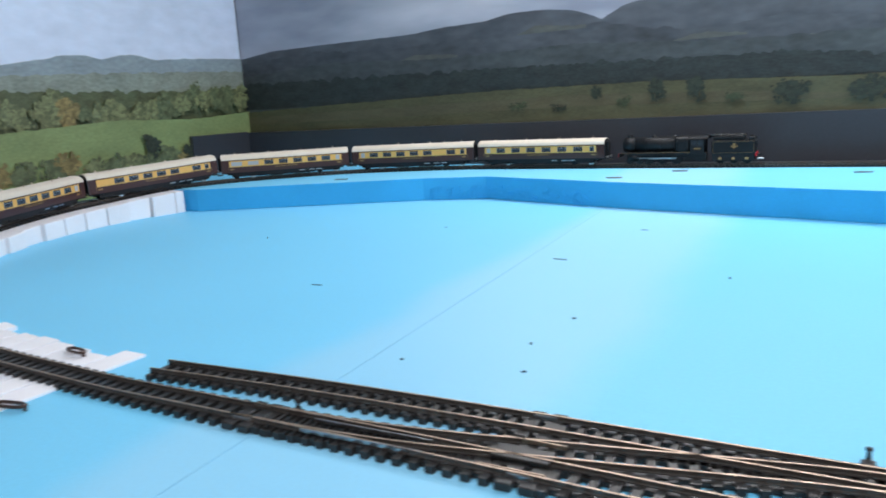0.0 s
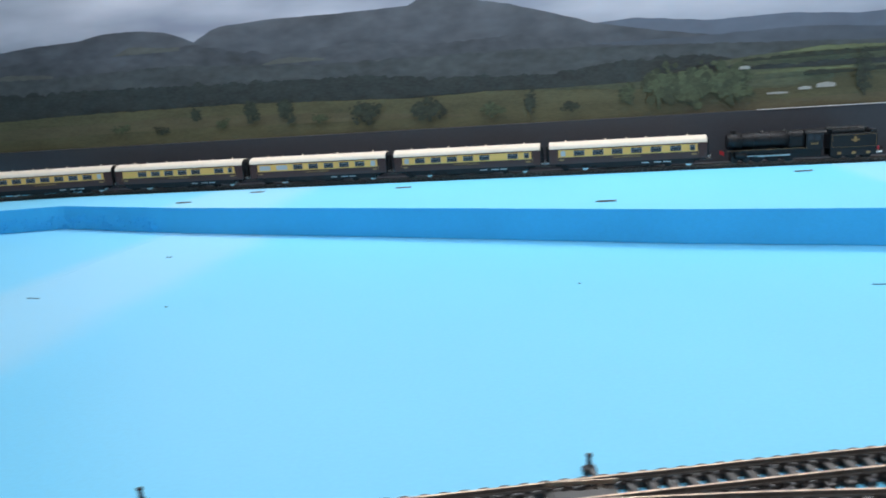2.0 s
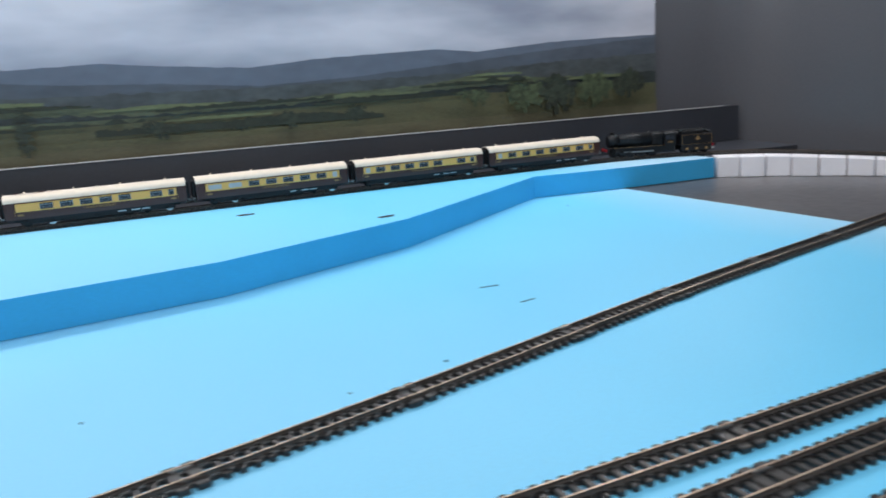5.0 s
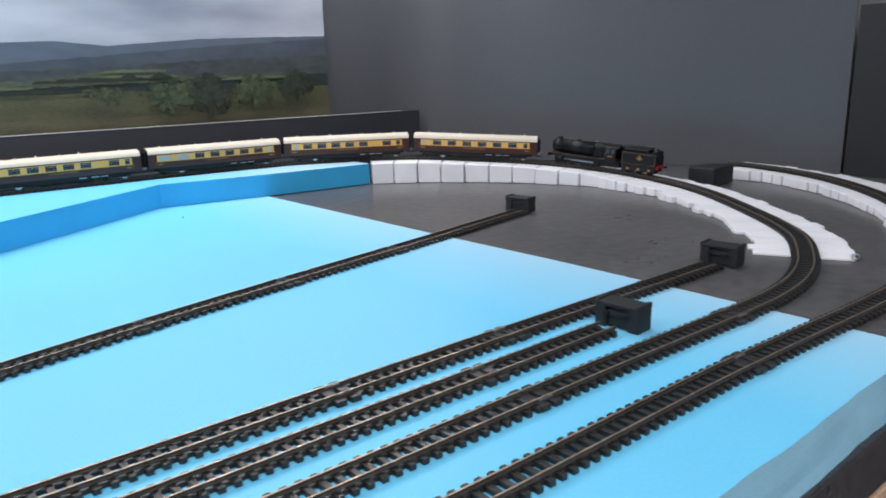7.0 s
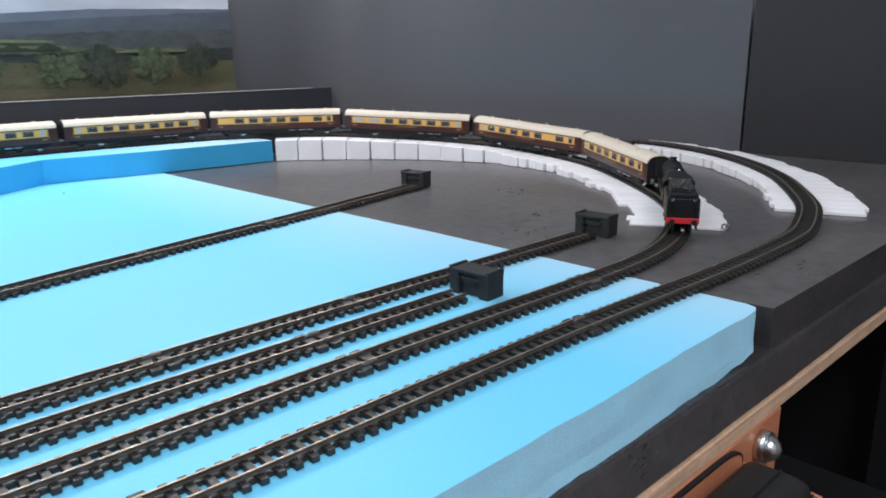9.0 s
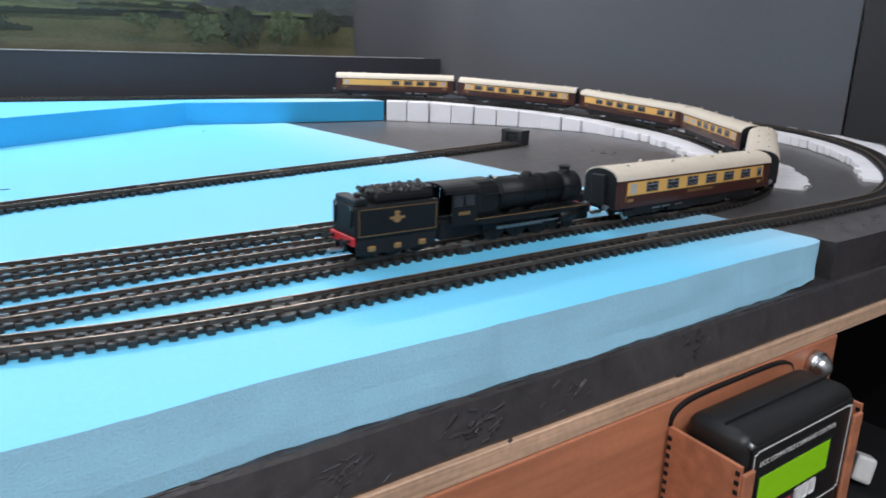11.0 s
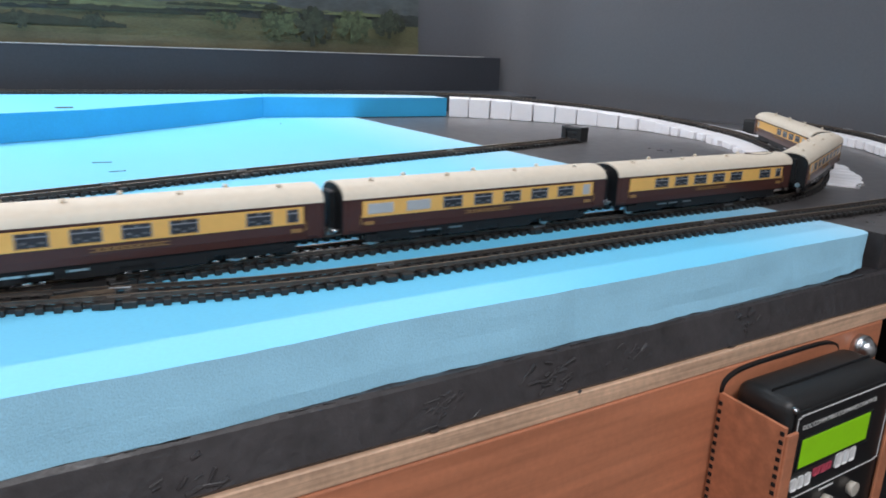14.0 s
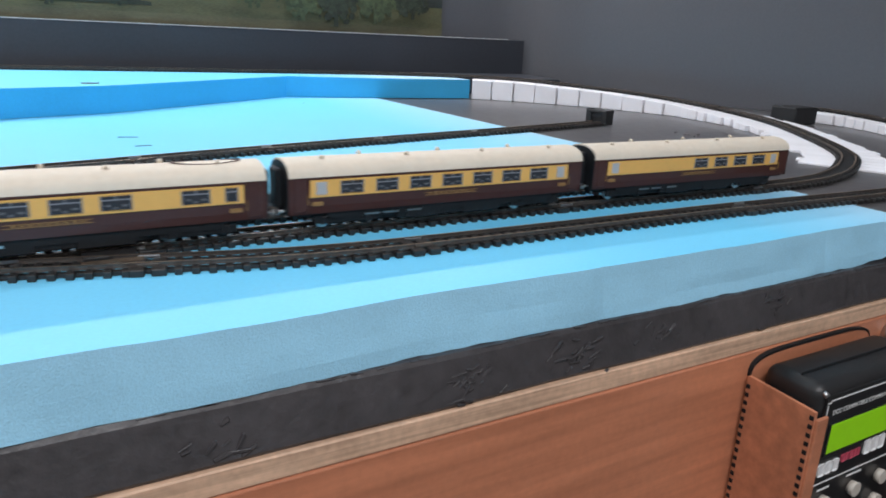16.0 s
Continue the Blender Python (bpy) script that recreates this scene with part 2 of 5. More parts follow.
OUTER = Line([
    (0.99, -0.052, 0), (1.09, -0.062, 0), (1.20, -0.086, 0), (1.30, -0.106, 0), (1.42, -0.112, 0), (1.62, -0.1135, 0), (1.70, -0.115, 0), (1.80, -0.119, 0), (1.90, -0.1235, 0), (1.99, -0.1245, 0), (2.078, -0.122, 0), (2.134, -0.114, 0.0005),
    (2.215, -0.090, 0.003), (2.272, -0.065, 0.005), (2.357, -0.014, 0.008), (2.426, 0.036, 0.011), (2.493, 0.104, 0.014), (2.549, 0.178, 0.016), (2.585, 0.255, 0.018), (2.604, 0.34, 0.020), (2.605, 0.41, 0.021)])
LANE1 = Line([(-0.43, -0.0165, 0), (-0.30, -0.0095, 0), (-0.15, -0.0068, 0), (0.0, -0.0065, 0), (0.5, -0.004, 0), (1.16, 0.001, 0), (1.4, 0.003, 0), (1.695, 0.0035, 0)])
LANE2 = Line([(0.02, -0.009, 0), (0.14, -0.003, 0), (0.26, 0.012, 0), (0.40, 0.032, 0), (0.55, 0.042, 0), (0.9, 0.047, 0), (1.3, 0.048, 0), (1.6, 0.051, 0), (1.942, 0.0515, 0)])
LONG = Line([(0.10, -0.005, 0), (0.20, 0.010, 0), (0.32, 0.042, 0), (0.45, 0.076, 0), (0.60, 0.109, 0), (0.76, 0.142, 0), (1.08, 0.212, 0), (1.38, 0.288, 0), (1.60, 0.337, 0), (1.80, 0.378, 0), (2.025, 0.428, 0)])
CROSS = Line([(-0.32, -0.0535, 0), (-0.22, -0.049, 0), (-0.11, -0.031, 0), (0.0, -0.012, 0), (0.10, -0.008, 0)])

PITCH = 0.0096
RAIL_TOP = 0.0068


def sleeper_mesh():
    bm = bmesh.new()
    box(bm, 0, 0, 0.0020, 0.0046, 0.0305, 0.0040, 0.0004)
    for y in (-0.0106, -0.0059, 0.0059, 0.0106):
        box(bm, 0, y, 0.0044, 0.0024, 0.0016, 0.0012)
    me = bpy.data.meshes.new("sleeper")
    bm.to_mesh(me)
    bm.free()
    me.materials.append(SLEEPER)
    return me


SLEEPER_ME = sleeper_mesh()
LATE = []


def track(name, label, line, s0=0.0, s1=None, near=None, joints=(), skip=()):
    """Two rails on a row of sleepers, with fishplates at the joints."""
    s1 = line.length if s1 is None else s1
    ob = thing(name, label, "model track", "railway tracks")
    ss = np.arange(s0, s1 + 1e-6, 0.012 if s1 - s0 < 9 else 0.02)
    pts, nrm = [line.at(s) for s in ss], [line.across(s) for s in ss]
    for side in (-0.00825, 0.00825):
        bm = bmesh.new()
        sweep(bm, [p + n * side for p, n in zip(pts, nrm)], nrm, [(-0.0011, 0.0039), (0.0011, 0.0039), (0.0011, 0.0044), (0.0004, 0.0048), (0.0004, 0.0060), (0.0007, 0.0063), (0.0007, RAIL_TOP), (-0.0007, RAIL_TOP), (-0.0007, 0.0063), (-0.0004, 0.0060), (-0.0004, 0.0048), (-0.0011, 0.0044)], 1)
        for f in bm.faces:
            f.smooth = False
        bm.verts.index_update()
        for f in bm.faces:
            if len(f.verts) == 4 and all(v.index % 12 in (6, 7) for v in f.verts):
                f.material_index = 0
        part("rail", bm, [RAIL, RAILSIDE], ob, "worn nickel-silver rail")
        bm = bmesh.new()
        sweep(bm, [p + n * side for p, n in zip(pts, nrm)], nrm, [(-0.0024, 0.0002), (0.0024, 0.0002), (0.0022, 0.0026), (-0.0022, 0.0026)])
        part("web", bm, SLEEPER, ob, "black plastic web under the rail")
    for j in joints:
        p, d, n = line.at(j), line.way(j), line.across(j)
        rot = math.atan2(d[1], d[0])
        for side in (-0.00825, 0.00825):
            bm = bmesh.new()
            box(bm, 0, 0, 0.0051, 0.013, 0.0032, 0.0022, 0.0004)
            o = part("fishplate", bm, STEEL if side > 0 else RAILSIDE, ob)
            o.matrix_basis = pose(*(p + n * side), 0, 0, math.degrees(rot))
        for off in (-0.006, 0.006):
            bm = bmesh.new()
            box(bm, 0, 0, 0.0022, 0.0085, 0.0325, 0.0044, 0.0006)
            o = part("end_sleeper", bm, SLEEPER, ob)
            o.matrix_basis = pose(*(p + d * off), 0, 0, math.degrees(rot))
    LATE.append((ob, line, s0, s1, near, joints, skip))
    return ob


def lay_sleepers():
    """Single sleepers where the camera passes near, one joined row elsewhere."""
    for ob, line, s0, s1, near, joints, skip in LATE:
        far = bmesh.new()
        count = 0
        for s in np.arange(s0 + 0.004, s1, PITCH):
            if any(abs(s - j) < 0.011 for j in joints) or any(a < s < b for a, b in skip):
                continue
            p, d = line.at(s), line.way(s)
            rot = math.degrees(math.atan2(d[1], d[0]))
            tilt = -math.degrees(math.asin(d[2]))
            m = pose(*p, 0, tilt, rot)
            if near and near[0] < s < near[1] and count < 300:
                o = new("sleeper", SLEEPER_ME)
                o.parent = ob
                o.matrix_basis = m
                count += 1
            else:
                box(far, 0, 0, 0.0020, 0.0046, 0.0305, 0.0040, 0, m=m)
        if far.verts:
            row = part("sleeper_row", far, SLEEPER, ob)
            row["kind"] = "stuff"
        else:
            far.free()


# ---- baseboard ----
EDGE = [(-1.072, 0.632), (-0.69, 0.821), (-0.575, 0.853), (-0.307, 0.770), (0.041, 0.688), (0.425, 0.591), (0.703, 0.540), (0.785, 0.553), (1.006, 0.579), (1.275, 0.677), (1.63, 0.912), (1.79, 0.888), (2.038, 0.868)]


def baseboard():
    wave = [(-1.36, -0.191), (1.10, -0.193), (1.20, -0.1955), (1.27, -0.194), (1.335, -0.1895), (1.45, -0.192), (1.63, -0.192), (1.75, -0.1885), (1.82, -0.190)]
    front = [(-1.36 + 0.01 * i, np.interp(-1.36 + 0.01 * i, [p[0] for p in wave], [p[1] for p in wave]) + 0.0016 * noise.noise((i * 0.22, 0, 0)) + 0.0006 * noise.noise((i * 0.8, 3, 0))) for i in range(320)]
    front = [p for p in front if p[0] < 1.82] + [(1.826, -0.1895), (1.836, -0.1885), (1.843, -0.186), (1.847, -0.178)]
    seams = [(-1.36, -1.36), (-0.292, -0.348), (0.694, 0.716), (9, 9)]
    for k in range(3):
        lo, hi = seams[k], seams[k + 1]
        g = 0.0003
        body = [p for p in front if lo[0] + g < p[0] < hi[0] - g]
        if k:
            body = [(lo[0] + g, -0.190)] + body
        out = body + ([(hi[0] - g, -0.190), (hi[1] - g, 1.10)] if k < 2 else [(1.845, 0.0), (1.842, 0.2), (1.832, 0.43), (1.818, 0.905), (1.815, 1.10)]) + [(lo[1] + (g if k else 0), 1.10)]
        bm = bmesh.new()
        fs = prism(bm, out, -0.0355, 0.0)
        bm.normal_update()
        for f in fs:
            c = f.calc_center_median()
            if abs(c.z + 0.01775) < 0.004 and (c.y < -0.1 or c.x > 1.8):
                f.material_index = 1
        front_faces = [f for f in bm.faces if f.material_index == 1]
        edges = list({e for f in front_faces for e in f.edges if abs(e.verts[0].co.z - e.verts[1].co.z) > 0.01})
        bmesh.ops.subdivide_edges(bm, edges=edges, cuts=3, use_grid_fill=True)
        for v in bm.verts:
            if v.co.z < -0.002 and v.co.y < -0.1:
                d = -v.co.z / 0.0355
                v.co.y -= 0.0055 * d + 0.0020 * d * noise.noise((v.co.x * 14, v.co.z * 60, 2))
                if v.co.z < -0.03:
                    v.co.z += 0.0013 * noise.noise((v.co.x * 60, 5, 1))
                if v.co.x > 1.77:
                    v.co.x -= 0.16 * d * (v.co.x - 1.77)
                    v.co.z += 0.09 * d * (v.co.x - 1.77)
        bmesh.ops.triangulate(bm, faces=[f for f in bm.faces if len(f.verts) > 4])
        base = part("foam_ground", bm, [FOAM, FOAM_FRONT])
        tagged(base, "pale blue insulation foam board with rough sawn front", "foam board", kind="structure")
    bm = bmesh.new()
    top = EDGE + [(2.04, 0.984), (-0.62, 0.984), (-0.70, 1.10), (-1.36, 1.10), (-1.36, 0.80), (-1.25, 0.70), (-1.17, 0.633)]
    fs = prism(bm, top, 0.0005, H)
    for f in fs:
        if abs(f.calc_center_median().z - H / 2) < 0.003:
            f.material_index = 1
    up = part("foam_embankment", bm, [FOAM, FOAM_CUT_SHADED])
    tagged(up, "raised blue foam terrace with a cut edge in shade-deepened blue", "foam board", kind="structure")
    bm = bmesh.new()
    prism(bm, [(-0.697, 1.10), (-0.618, 0.9845), (2.04, 0.9845), (2.10, 0.985), (2.20, 0.92), (2.32, 0.90), (2.36, 1.10)], 0.0005, H - 0.0004)
    tagged(part("black_track_bed", bm, FASCIA), "black painted strip behind the far track", "board", kind="structure")
    # the dark painted board beyond the foam
    bm = bmesh.new()
    prism(bm, [(1.851, -0.165), (1.853, -0.196), (2.755, -0.198), (2.755, 0.24), (2.764, 0.25), (2.735, 0.38), (2.66, 0.62), (2.53, 0.88), (2.38, 1.10), (1.817, 1.10), (1.820, 0.905), (1.834, 0.43), (1.844, 0.2), (1.847, 0.0)], -0.0355, -0.001)
    for f in bm.faces:
        f.material_index = 0 if abs(f.calc_center_median().z + 0.001) < 0.001 else 1
    g = part("grey_board", bm, [GREY, BLACKFOAM])
    tagged(g, "dark grey painted board with scuffs and painted-in sheen patches", "board", kind="structure")
    bm = bmesh.new()
    nseg = 120
    prof = [(-0.186, -0.0358), (-0.1990, -0.0358), (-0.2010, -0.0385), (-0.2090, -0.0640), (-0.2075, -0.0665), (1.10, -0.0665), (1.10, -0.0358)]
    sweep(bm, [(-1.36 + 4.12 * i / nseg, 0.0016 * noise.noise((i * 0.4, 7, 0)), 0) for i in range(nseg + 1)], [(0, 1)] * (nseg + 1), prof)
    b = part("black_underboard", bm, BLACKFOAM)
    tagged(b, "black painted underlay board with gouges", "board", kind="structure")
    bm = bmesh.new()
    box(bm, 0.70, 0.4445, -0.0738, 4.12, 1.311, 0.0142, 0.0008)
    p = part("plywood_deck", bm, PLY)
    tagged(p, "plywood baseboard deck with a bare edge", "baseboard", kind="structure")
    bm = bmesh.new()
    box(bm, 0.246, -0.2025, -0.2022, 3.212, 0.018, 0.242, 0.0016, 2)
    f = part("front_panel", bm, WOOD)
    tagged(f, "reddish varnished plywood front panel", "panel", kind="structure")


def riser(name, line, sa, sb, inner, outer, label):
    """White foam blocks under a climbing track, cut at close steps."""
    ob = thing(name, label, "foam incline")
    s, k = sa, 0
    rnd = random.Random(7 + int(sa * 100))
    while s < sb - 0.01:
        z = line.at(s + 0.02)[2]
        step = min(0.052 if z > 0.02 else 0.026, sb - s)
        a, b = s + 0.0012, s + step - 0.0012
        bm = bmesh.new()
        ragged = 0.0075 if z < 0.02 else 0.004
        wi, wo = inner + rnd.uniform(-0.004, 0.004), outer + rnd.uniform(-ragged, ragged)
        vs = []
        for t in (a, b):
            p, n = line.at(t), line.across(t)
            for w in (-wo, wi):
                q = p + n * w
                vs.append((q, max(p[2], 0.0022) - 0.0002))
        lo = [bm.verts.new((q[0], q[1], -0.0008)) for q, z in vs]
        hi = [bm.verts.new((q[0], q[1], z)) for q, z in vs]
        for f in ((0, 1, 3, 2),):
            bm.faces.new([hi[i] for i in f])
            bm.faces.new([lo[i] for i in f][::-1])
        for i, j in ((0, 1), (1, 3), (3, 2), (2, 0)):
            bm.faces.new((lo[i], lo[j], hi[j], hi[i]))
        bmesh.ops.bevel(bm, geom=[e for e in bm.edges], offset=0.0018 if z > 0.012 else 0.0007, segments=2, affect="EDGES", profile=0.5)
        part("foam_block", bm, WHITE, ob)
        s += step
        k += 1
    return ob


baseboard()
L0, L1 = MAIN.near(-0.47, -0.063), MAIN.near(-1.143, 0.64)
R0, R1 = MAIN.near(2.075, 0.915), MAIN.near(2.046, -0.006)
riser("foam_incline", MAIN, L0, L1, 0.060, 0.050, "white polystyrene incline blocks under the curved track")
riser("foam_incline", MAIN, R0, R1, 0.056, 0.060, "white polystyrene incline blocks falling to the grey board")
riser("foam_incline", OUTER, OUTER.near(2.238, -0.080), OUTER.near(2.605, 0.405), 0.040, 0.066, "white polystyrene incline under the outer track")

sm = MAIN.length
track("main_loop_track", "continuous loop of black-sleepered model track", MAIN, 0, sm, near=(MAIN.near(2.13, 0.06), sm), joints=[MAIN.near(v, -0.058) for v in (-0.31, -0.14, 0.2, 0.53, 0.86, 1.03, 1.20, 1.55, 1.80)])
track("outer_track", "outer model track curving up white foam", OUTER, near=(0, 1.9), joints=[OUTER.near(1.205, -0.08), OUTER.near(1.372, -0.105), OUTER.near(1.71, -0.118)])
track("siding_track", "straight siding track ending at a buffer stop", LANE1, near=(0, 2.1), joints=[LANE1.near(v, 0) for v in (-0.15, 0.18, 0.52, 0.86, 1.20, 1.552)])
track("siding_track", "siding track beside the main loop", LANE2, near=(0, 1.8), joints=[LANE2.near(v, 0.04) for v in (0.55, 0.88, 1.22, 1.452, 1.62)])
track("long_siding_track", "lone diagonal siding track across blue foam", LONG, near=(0, 1.9), joints=[LONG.near(v, 0.142 + (v - 0.76) * 0.23) for v in (0.60, 0.755, 0.915, 1.08, 1.25, 1.40, 1.56, 1.73)])
track("crossover_track", "turnout linking the loop and siding", CROSS)


# ---- room ----
def wall_box(name, label, x0, x1, y0, y1, z0, z1, material, kind="structure"):
    bm = bmesh.new()
    box(bm, (x0 + x1) / 2, (y0 + y1) / 2, (z0 + z1) / 2, x1 - x0, y1 - y0, z1 - z0)
    return tagged(part(name, bm, material), label, "wall", kind=kind)


wall_box("wall_north", "plain wall behind the painted backdrop", -1.6, 3.2, 1.16, 1.26, -0.95, 1.5, ROOM)
wall_box("wall_west", "plain wall at the end of the layout", -1.5, -1.40, -1.7, 1.16, -0.95, 1.5, ROOM)
wall_box("wall_east", "plain grey wall at the far end", 2.85, 2.95, -1.7, 1.16, -0.95, 1.5, ROOM)
wall_box("wall_south", "plain wall behind the viewer", -1.6, 3.2, -1.8, -1.7, -0.95, 1.5, ROOM)
wall_box("floor", "dark floor of the room", -1.6, 3.2, -1.8, 1.26, -1.0, -0.95, FLOORM)
wall_box("ceiling", "plain white ceiling", -1.6, 3.2, -1.8, 1.26, 1.5, 1.55, mat("ceiling_paint", (0.8, 0.8, 0.8), 0.8))
for x, y, z, sx, sy, power in LAMPS:
    la = bpy.data.lights.new("ceiling_lamp", "AREA")
    la.shape, la.size, la.size_y, la.energy, la.color = "RECTANGLE", sx, sy, power, (0.985, 0.975, 1.0)
    lo = new("ceiling_lamp", la)
    lo.matrix_basis = pose(x, y, z)
    fx = thing("ceiling_light", "flat white ceiling light panel", "ceiling light")
    bm = bmesh.new()
    box(bm, x, y, 1.47, sx + 0.04, sy + 0.04, 0.055, 0.006)
    part("housing", bm, ROOM, fx)


def strip_light():
    """The long lamp over the backdrop, tilted towards the layout."""
    x, y, z, sx, sy, power = STRIP
    la = bpy.data.lights.new("strip_lamp", "AREA")
    la.shape, la.size, la.size_y, la.energy, la.color = "RECTANGLE", sx, sy, power, (0.98, 0.975, 1.0)
    new("strip_lamp", la).matrix_basis = pose(x, y, z, -28, 0, 0)
    fx = thing("strip_light", "long slim white strip light over the backdrop", "strip light")
    bm = bmesh.new()
    box(bm, x, y + 0.02, z + 0.03, sx + 0.04, 0.04, 0.03, 0.004)
    part("housing", bm, ROOM, fx)
    for bx in (-0.6, 0.7, 2.0):
        bm = bmesh.new()
        box(bm, bx, y + 0.09, z + 0.035, 0.02, 0.11, 0.012, 0.002)
        part("bracket", bm, ROOM, fx)


strip_light()


def curved_panel():
    ctrl = [(2.108, 1.139), (2.22, 1.139), (2.33, 1.128), (2.43, 1.075), (2.52, 0.96), (2.63, 0.72), (2.705, 0.50), (2.74, 0.37), (2.765, 0.25)]
    ln = Line([(x, y, 0) for x, y in ctrl])
    ss = np.linspace(0, ln.length, 50)
    bm = bmesh.new()
    sweep(bm, [ln.at(s) for s in ss], [ln.across(s) for s in ss], [(0, -0.001), (0.006, -0.001), (0.006, 0.62), (0, 0.62)])
    for f in bm.faces:
        f.smooth = len(f.verts) == 4
    ob = part("corner_sheet", bm, PANEL)
    tagged(ob, "dark grey sheet curving round the corner", "backdrop sheet", kind="structure")
    ob.data.set_sharp_from_angle(angle=0.6)
    wall_box("side_sheet", "black sheet beside the corner sheet", 2.762, 2.777, -0.9, 0.243, -0.04, 0.325, DARKPANEL)
    # made-up black sheet that stands in for the darkness under the board
    wall_box("under_sheet", "added black sheet keeping the space below the baseboard dark", 2.763, 2.776, -0.9, 0.243, -0.9, -0.0402, CHASSIS)
    wall_box("batten", "black painted batten along the back wall", -1.395, 2.355, 1.104, 1.128, -0.03, 0.127, FASCIA)
    wall_box("trim", "thin pale paper edge along the batten's top", 0.62, 2.30, 1.1032, 1.1062, 0.1272, 0.1284, LETTER)
    wall_box("batten", "short black batten returning along the end wall", -1.3895, -1.366, 0.912, 1.1035, -0.03, 0.130, FASCIA)


curved_panel()



# ---- printed backdrop ----
def photo(name, colour, var=0.35, scale=14.0, fine=90.0, leafy=0.0, squash=2.2):
    return mat(name, colour, 0.55, var=var, scale=scale, bscale=fine, leafy=leafy, squash=squash)


SKYM = bpy.data.materials.new("printed_sky")
SKYM.use_nodes = True


def sky_print(m):
    n, ln = m.node_tree.nodes, m.node_tree.links
    b = n["Principled BSDF"]
    b.inputs["Roughness"].default_value = 0.55
    tc, mp, nz = n.new("ShaderNodeTexCoord"), n.new("ShaderNodeMapping"), n.new("ShaderNodeTexNoise")
    mp.inputs["Scale"].default_value = (1.6, 1.6, 6.0)
    nz.inputs["Scale"].default_value, nz.inputs["Detail"].default_value, nz.inputs["Roughness"].default_value = 1.5, 4, 0.48
    ramp = n.new("ShaderNodeValToRGB")
    e = ramp.color_ramp.elements
    e[0].position, e[0].color = 0.34, (0.25, 0.27, 0.335, 1)
    e[1].position, e[1].color = 0.66, (0.56, 0.56, 0.62, 1)
    k = e.new(0.5)
    k.color = (0.40, 0.415, 0.48, 1)
    ln.new(tc.outputs["Object"], mp.inputs[0])
    ln.new(mp.outputs[0], nz.inputs["Vector"])
    ln.new(nz.outputs["Fac"], ramp.inputs[0])
    ln.new(ramp.outputs[0], b.inputs["Base Color"])


sky_print(SKYM)
# end-wall inks, lightened to carry the extra room light on that sheet
LAMPLIT_SKY = photo("printed_bright_sky", (0.70, 0.76, 0.90), 0.12, 3, 20)
LAMPLIT_HILL = photo("printed_hazy_hill", (0.27, 0.32, 0.34), 0.25, 10, 70)
LAMPLIT_MOOR = photo("printed_hazy_valley", (0.24, 0.265, 0.22), 0.4, 14, 90)
LAMPLIT_WOOD = photo("printed_sunlit_wood", (0.105, 0.125, 0.060), 0.5, 40, 200, 0.35)
LAMPLIT_LEAF = photo("printed_sunlit_leaf", (0.16, 0.175, 0.080), 0.5, 60, 260, 0.4)
HILL_FAR = photo("printed_far_hills", (0.109, 0.131, 0.173), 0.15, 6, 25)
HILL_RIDGE = photo("printed_ridge", (0.072, 0.086, 0.109), 0.25, 6, 25)
HILL_MID = photo("printed_hills", (0.076, 0.084, 0.098), 0.55, 4.5, 16)
SLOPE = photo("printed_lower_slope", (0.066, 0.073, 0.084), 0.45, 7, 30)
SCREE = photo("printed_sunlit_slope", (0.095, 0.098, 0.089), 0.35, 9, 40)
MOOR = photo("printed_moor", (0.058, 0.067, 0.070), 0.45, 8, 40)
WOODS = photo("printed_woods", (0.025, 0.032, 0.031), 0.6, 26, 120)
PASTURE = photo("printed_pasture", (0.087, 0.085, 0.042), 0.40, 9, 120, 0.0, 5.0)
PASTURE2 = photo("printed_green_field", (0.078, 0.091, 0.053), 0.45, 12, 90, 0.0, 5.0)
STUBBLE = photo("printed_dry_grass", (0.100, 0.089, 0.048), 0.35, 12, 150, 0.0, 5.0)
LIT_FIELD = photo("printed_lit_field", (0.119, 0.142, 0.070), 0.3, 12, 90, 0.0, 4.0)
LEAVES = photo("printed_leaves", (0.053, 0.069, 0.034), 0.5, 60, 260, 0.4)
LEAVES_DARK = photo("printed_dark_leaves", (0.028, 0.036, 0.023), 0.5, 60, 260, 0.4)
AUTUMN = photo("printed_autumn_leaves", (0.22, 0.17, 0.065), 0.5, 60, 260, 0.35)
LAWN = photo("printed_lawn", (0.225, 0.285, 0.115), 0.25, 9, 120)
HOUSE = photo("printed_house", (0.36, 0.36, 0.34), 0.2)


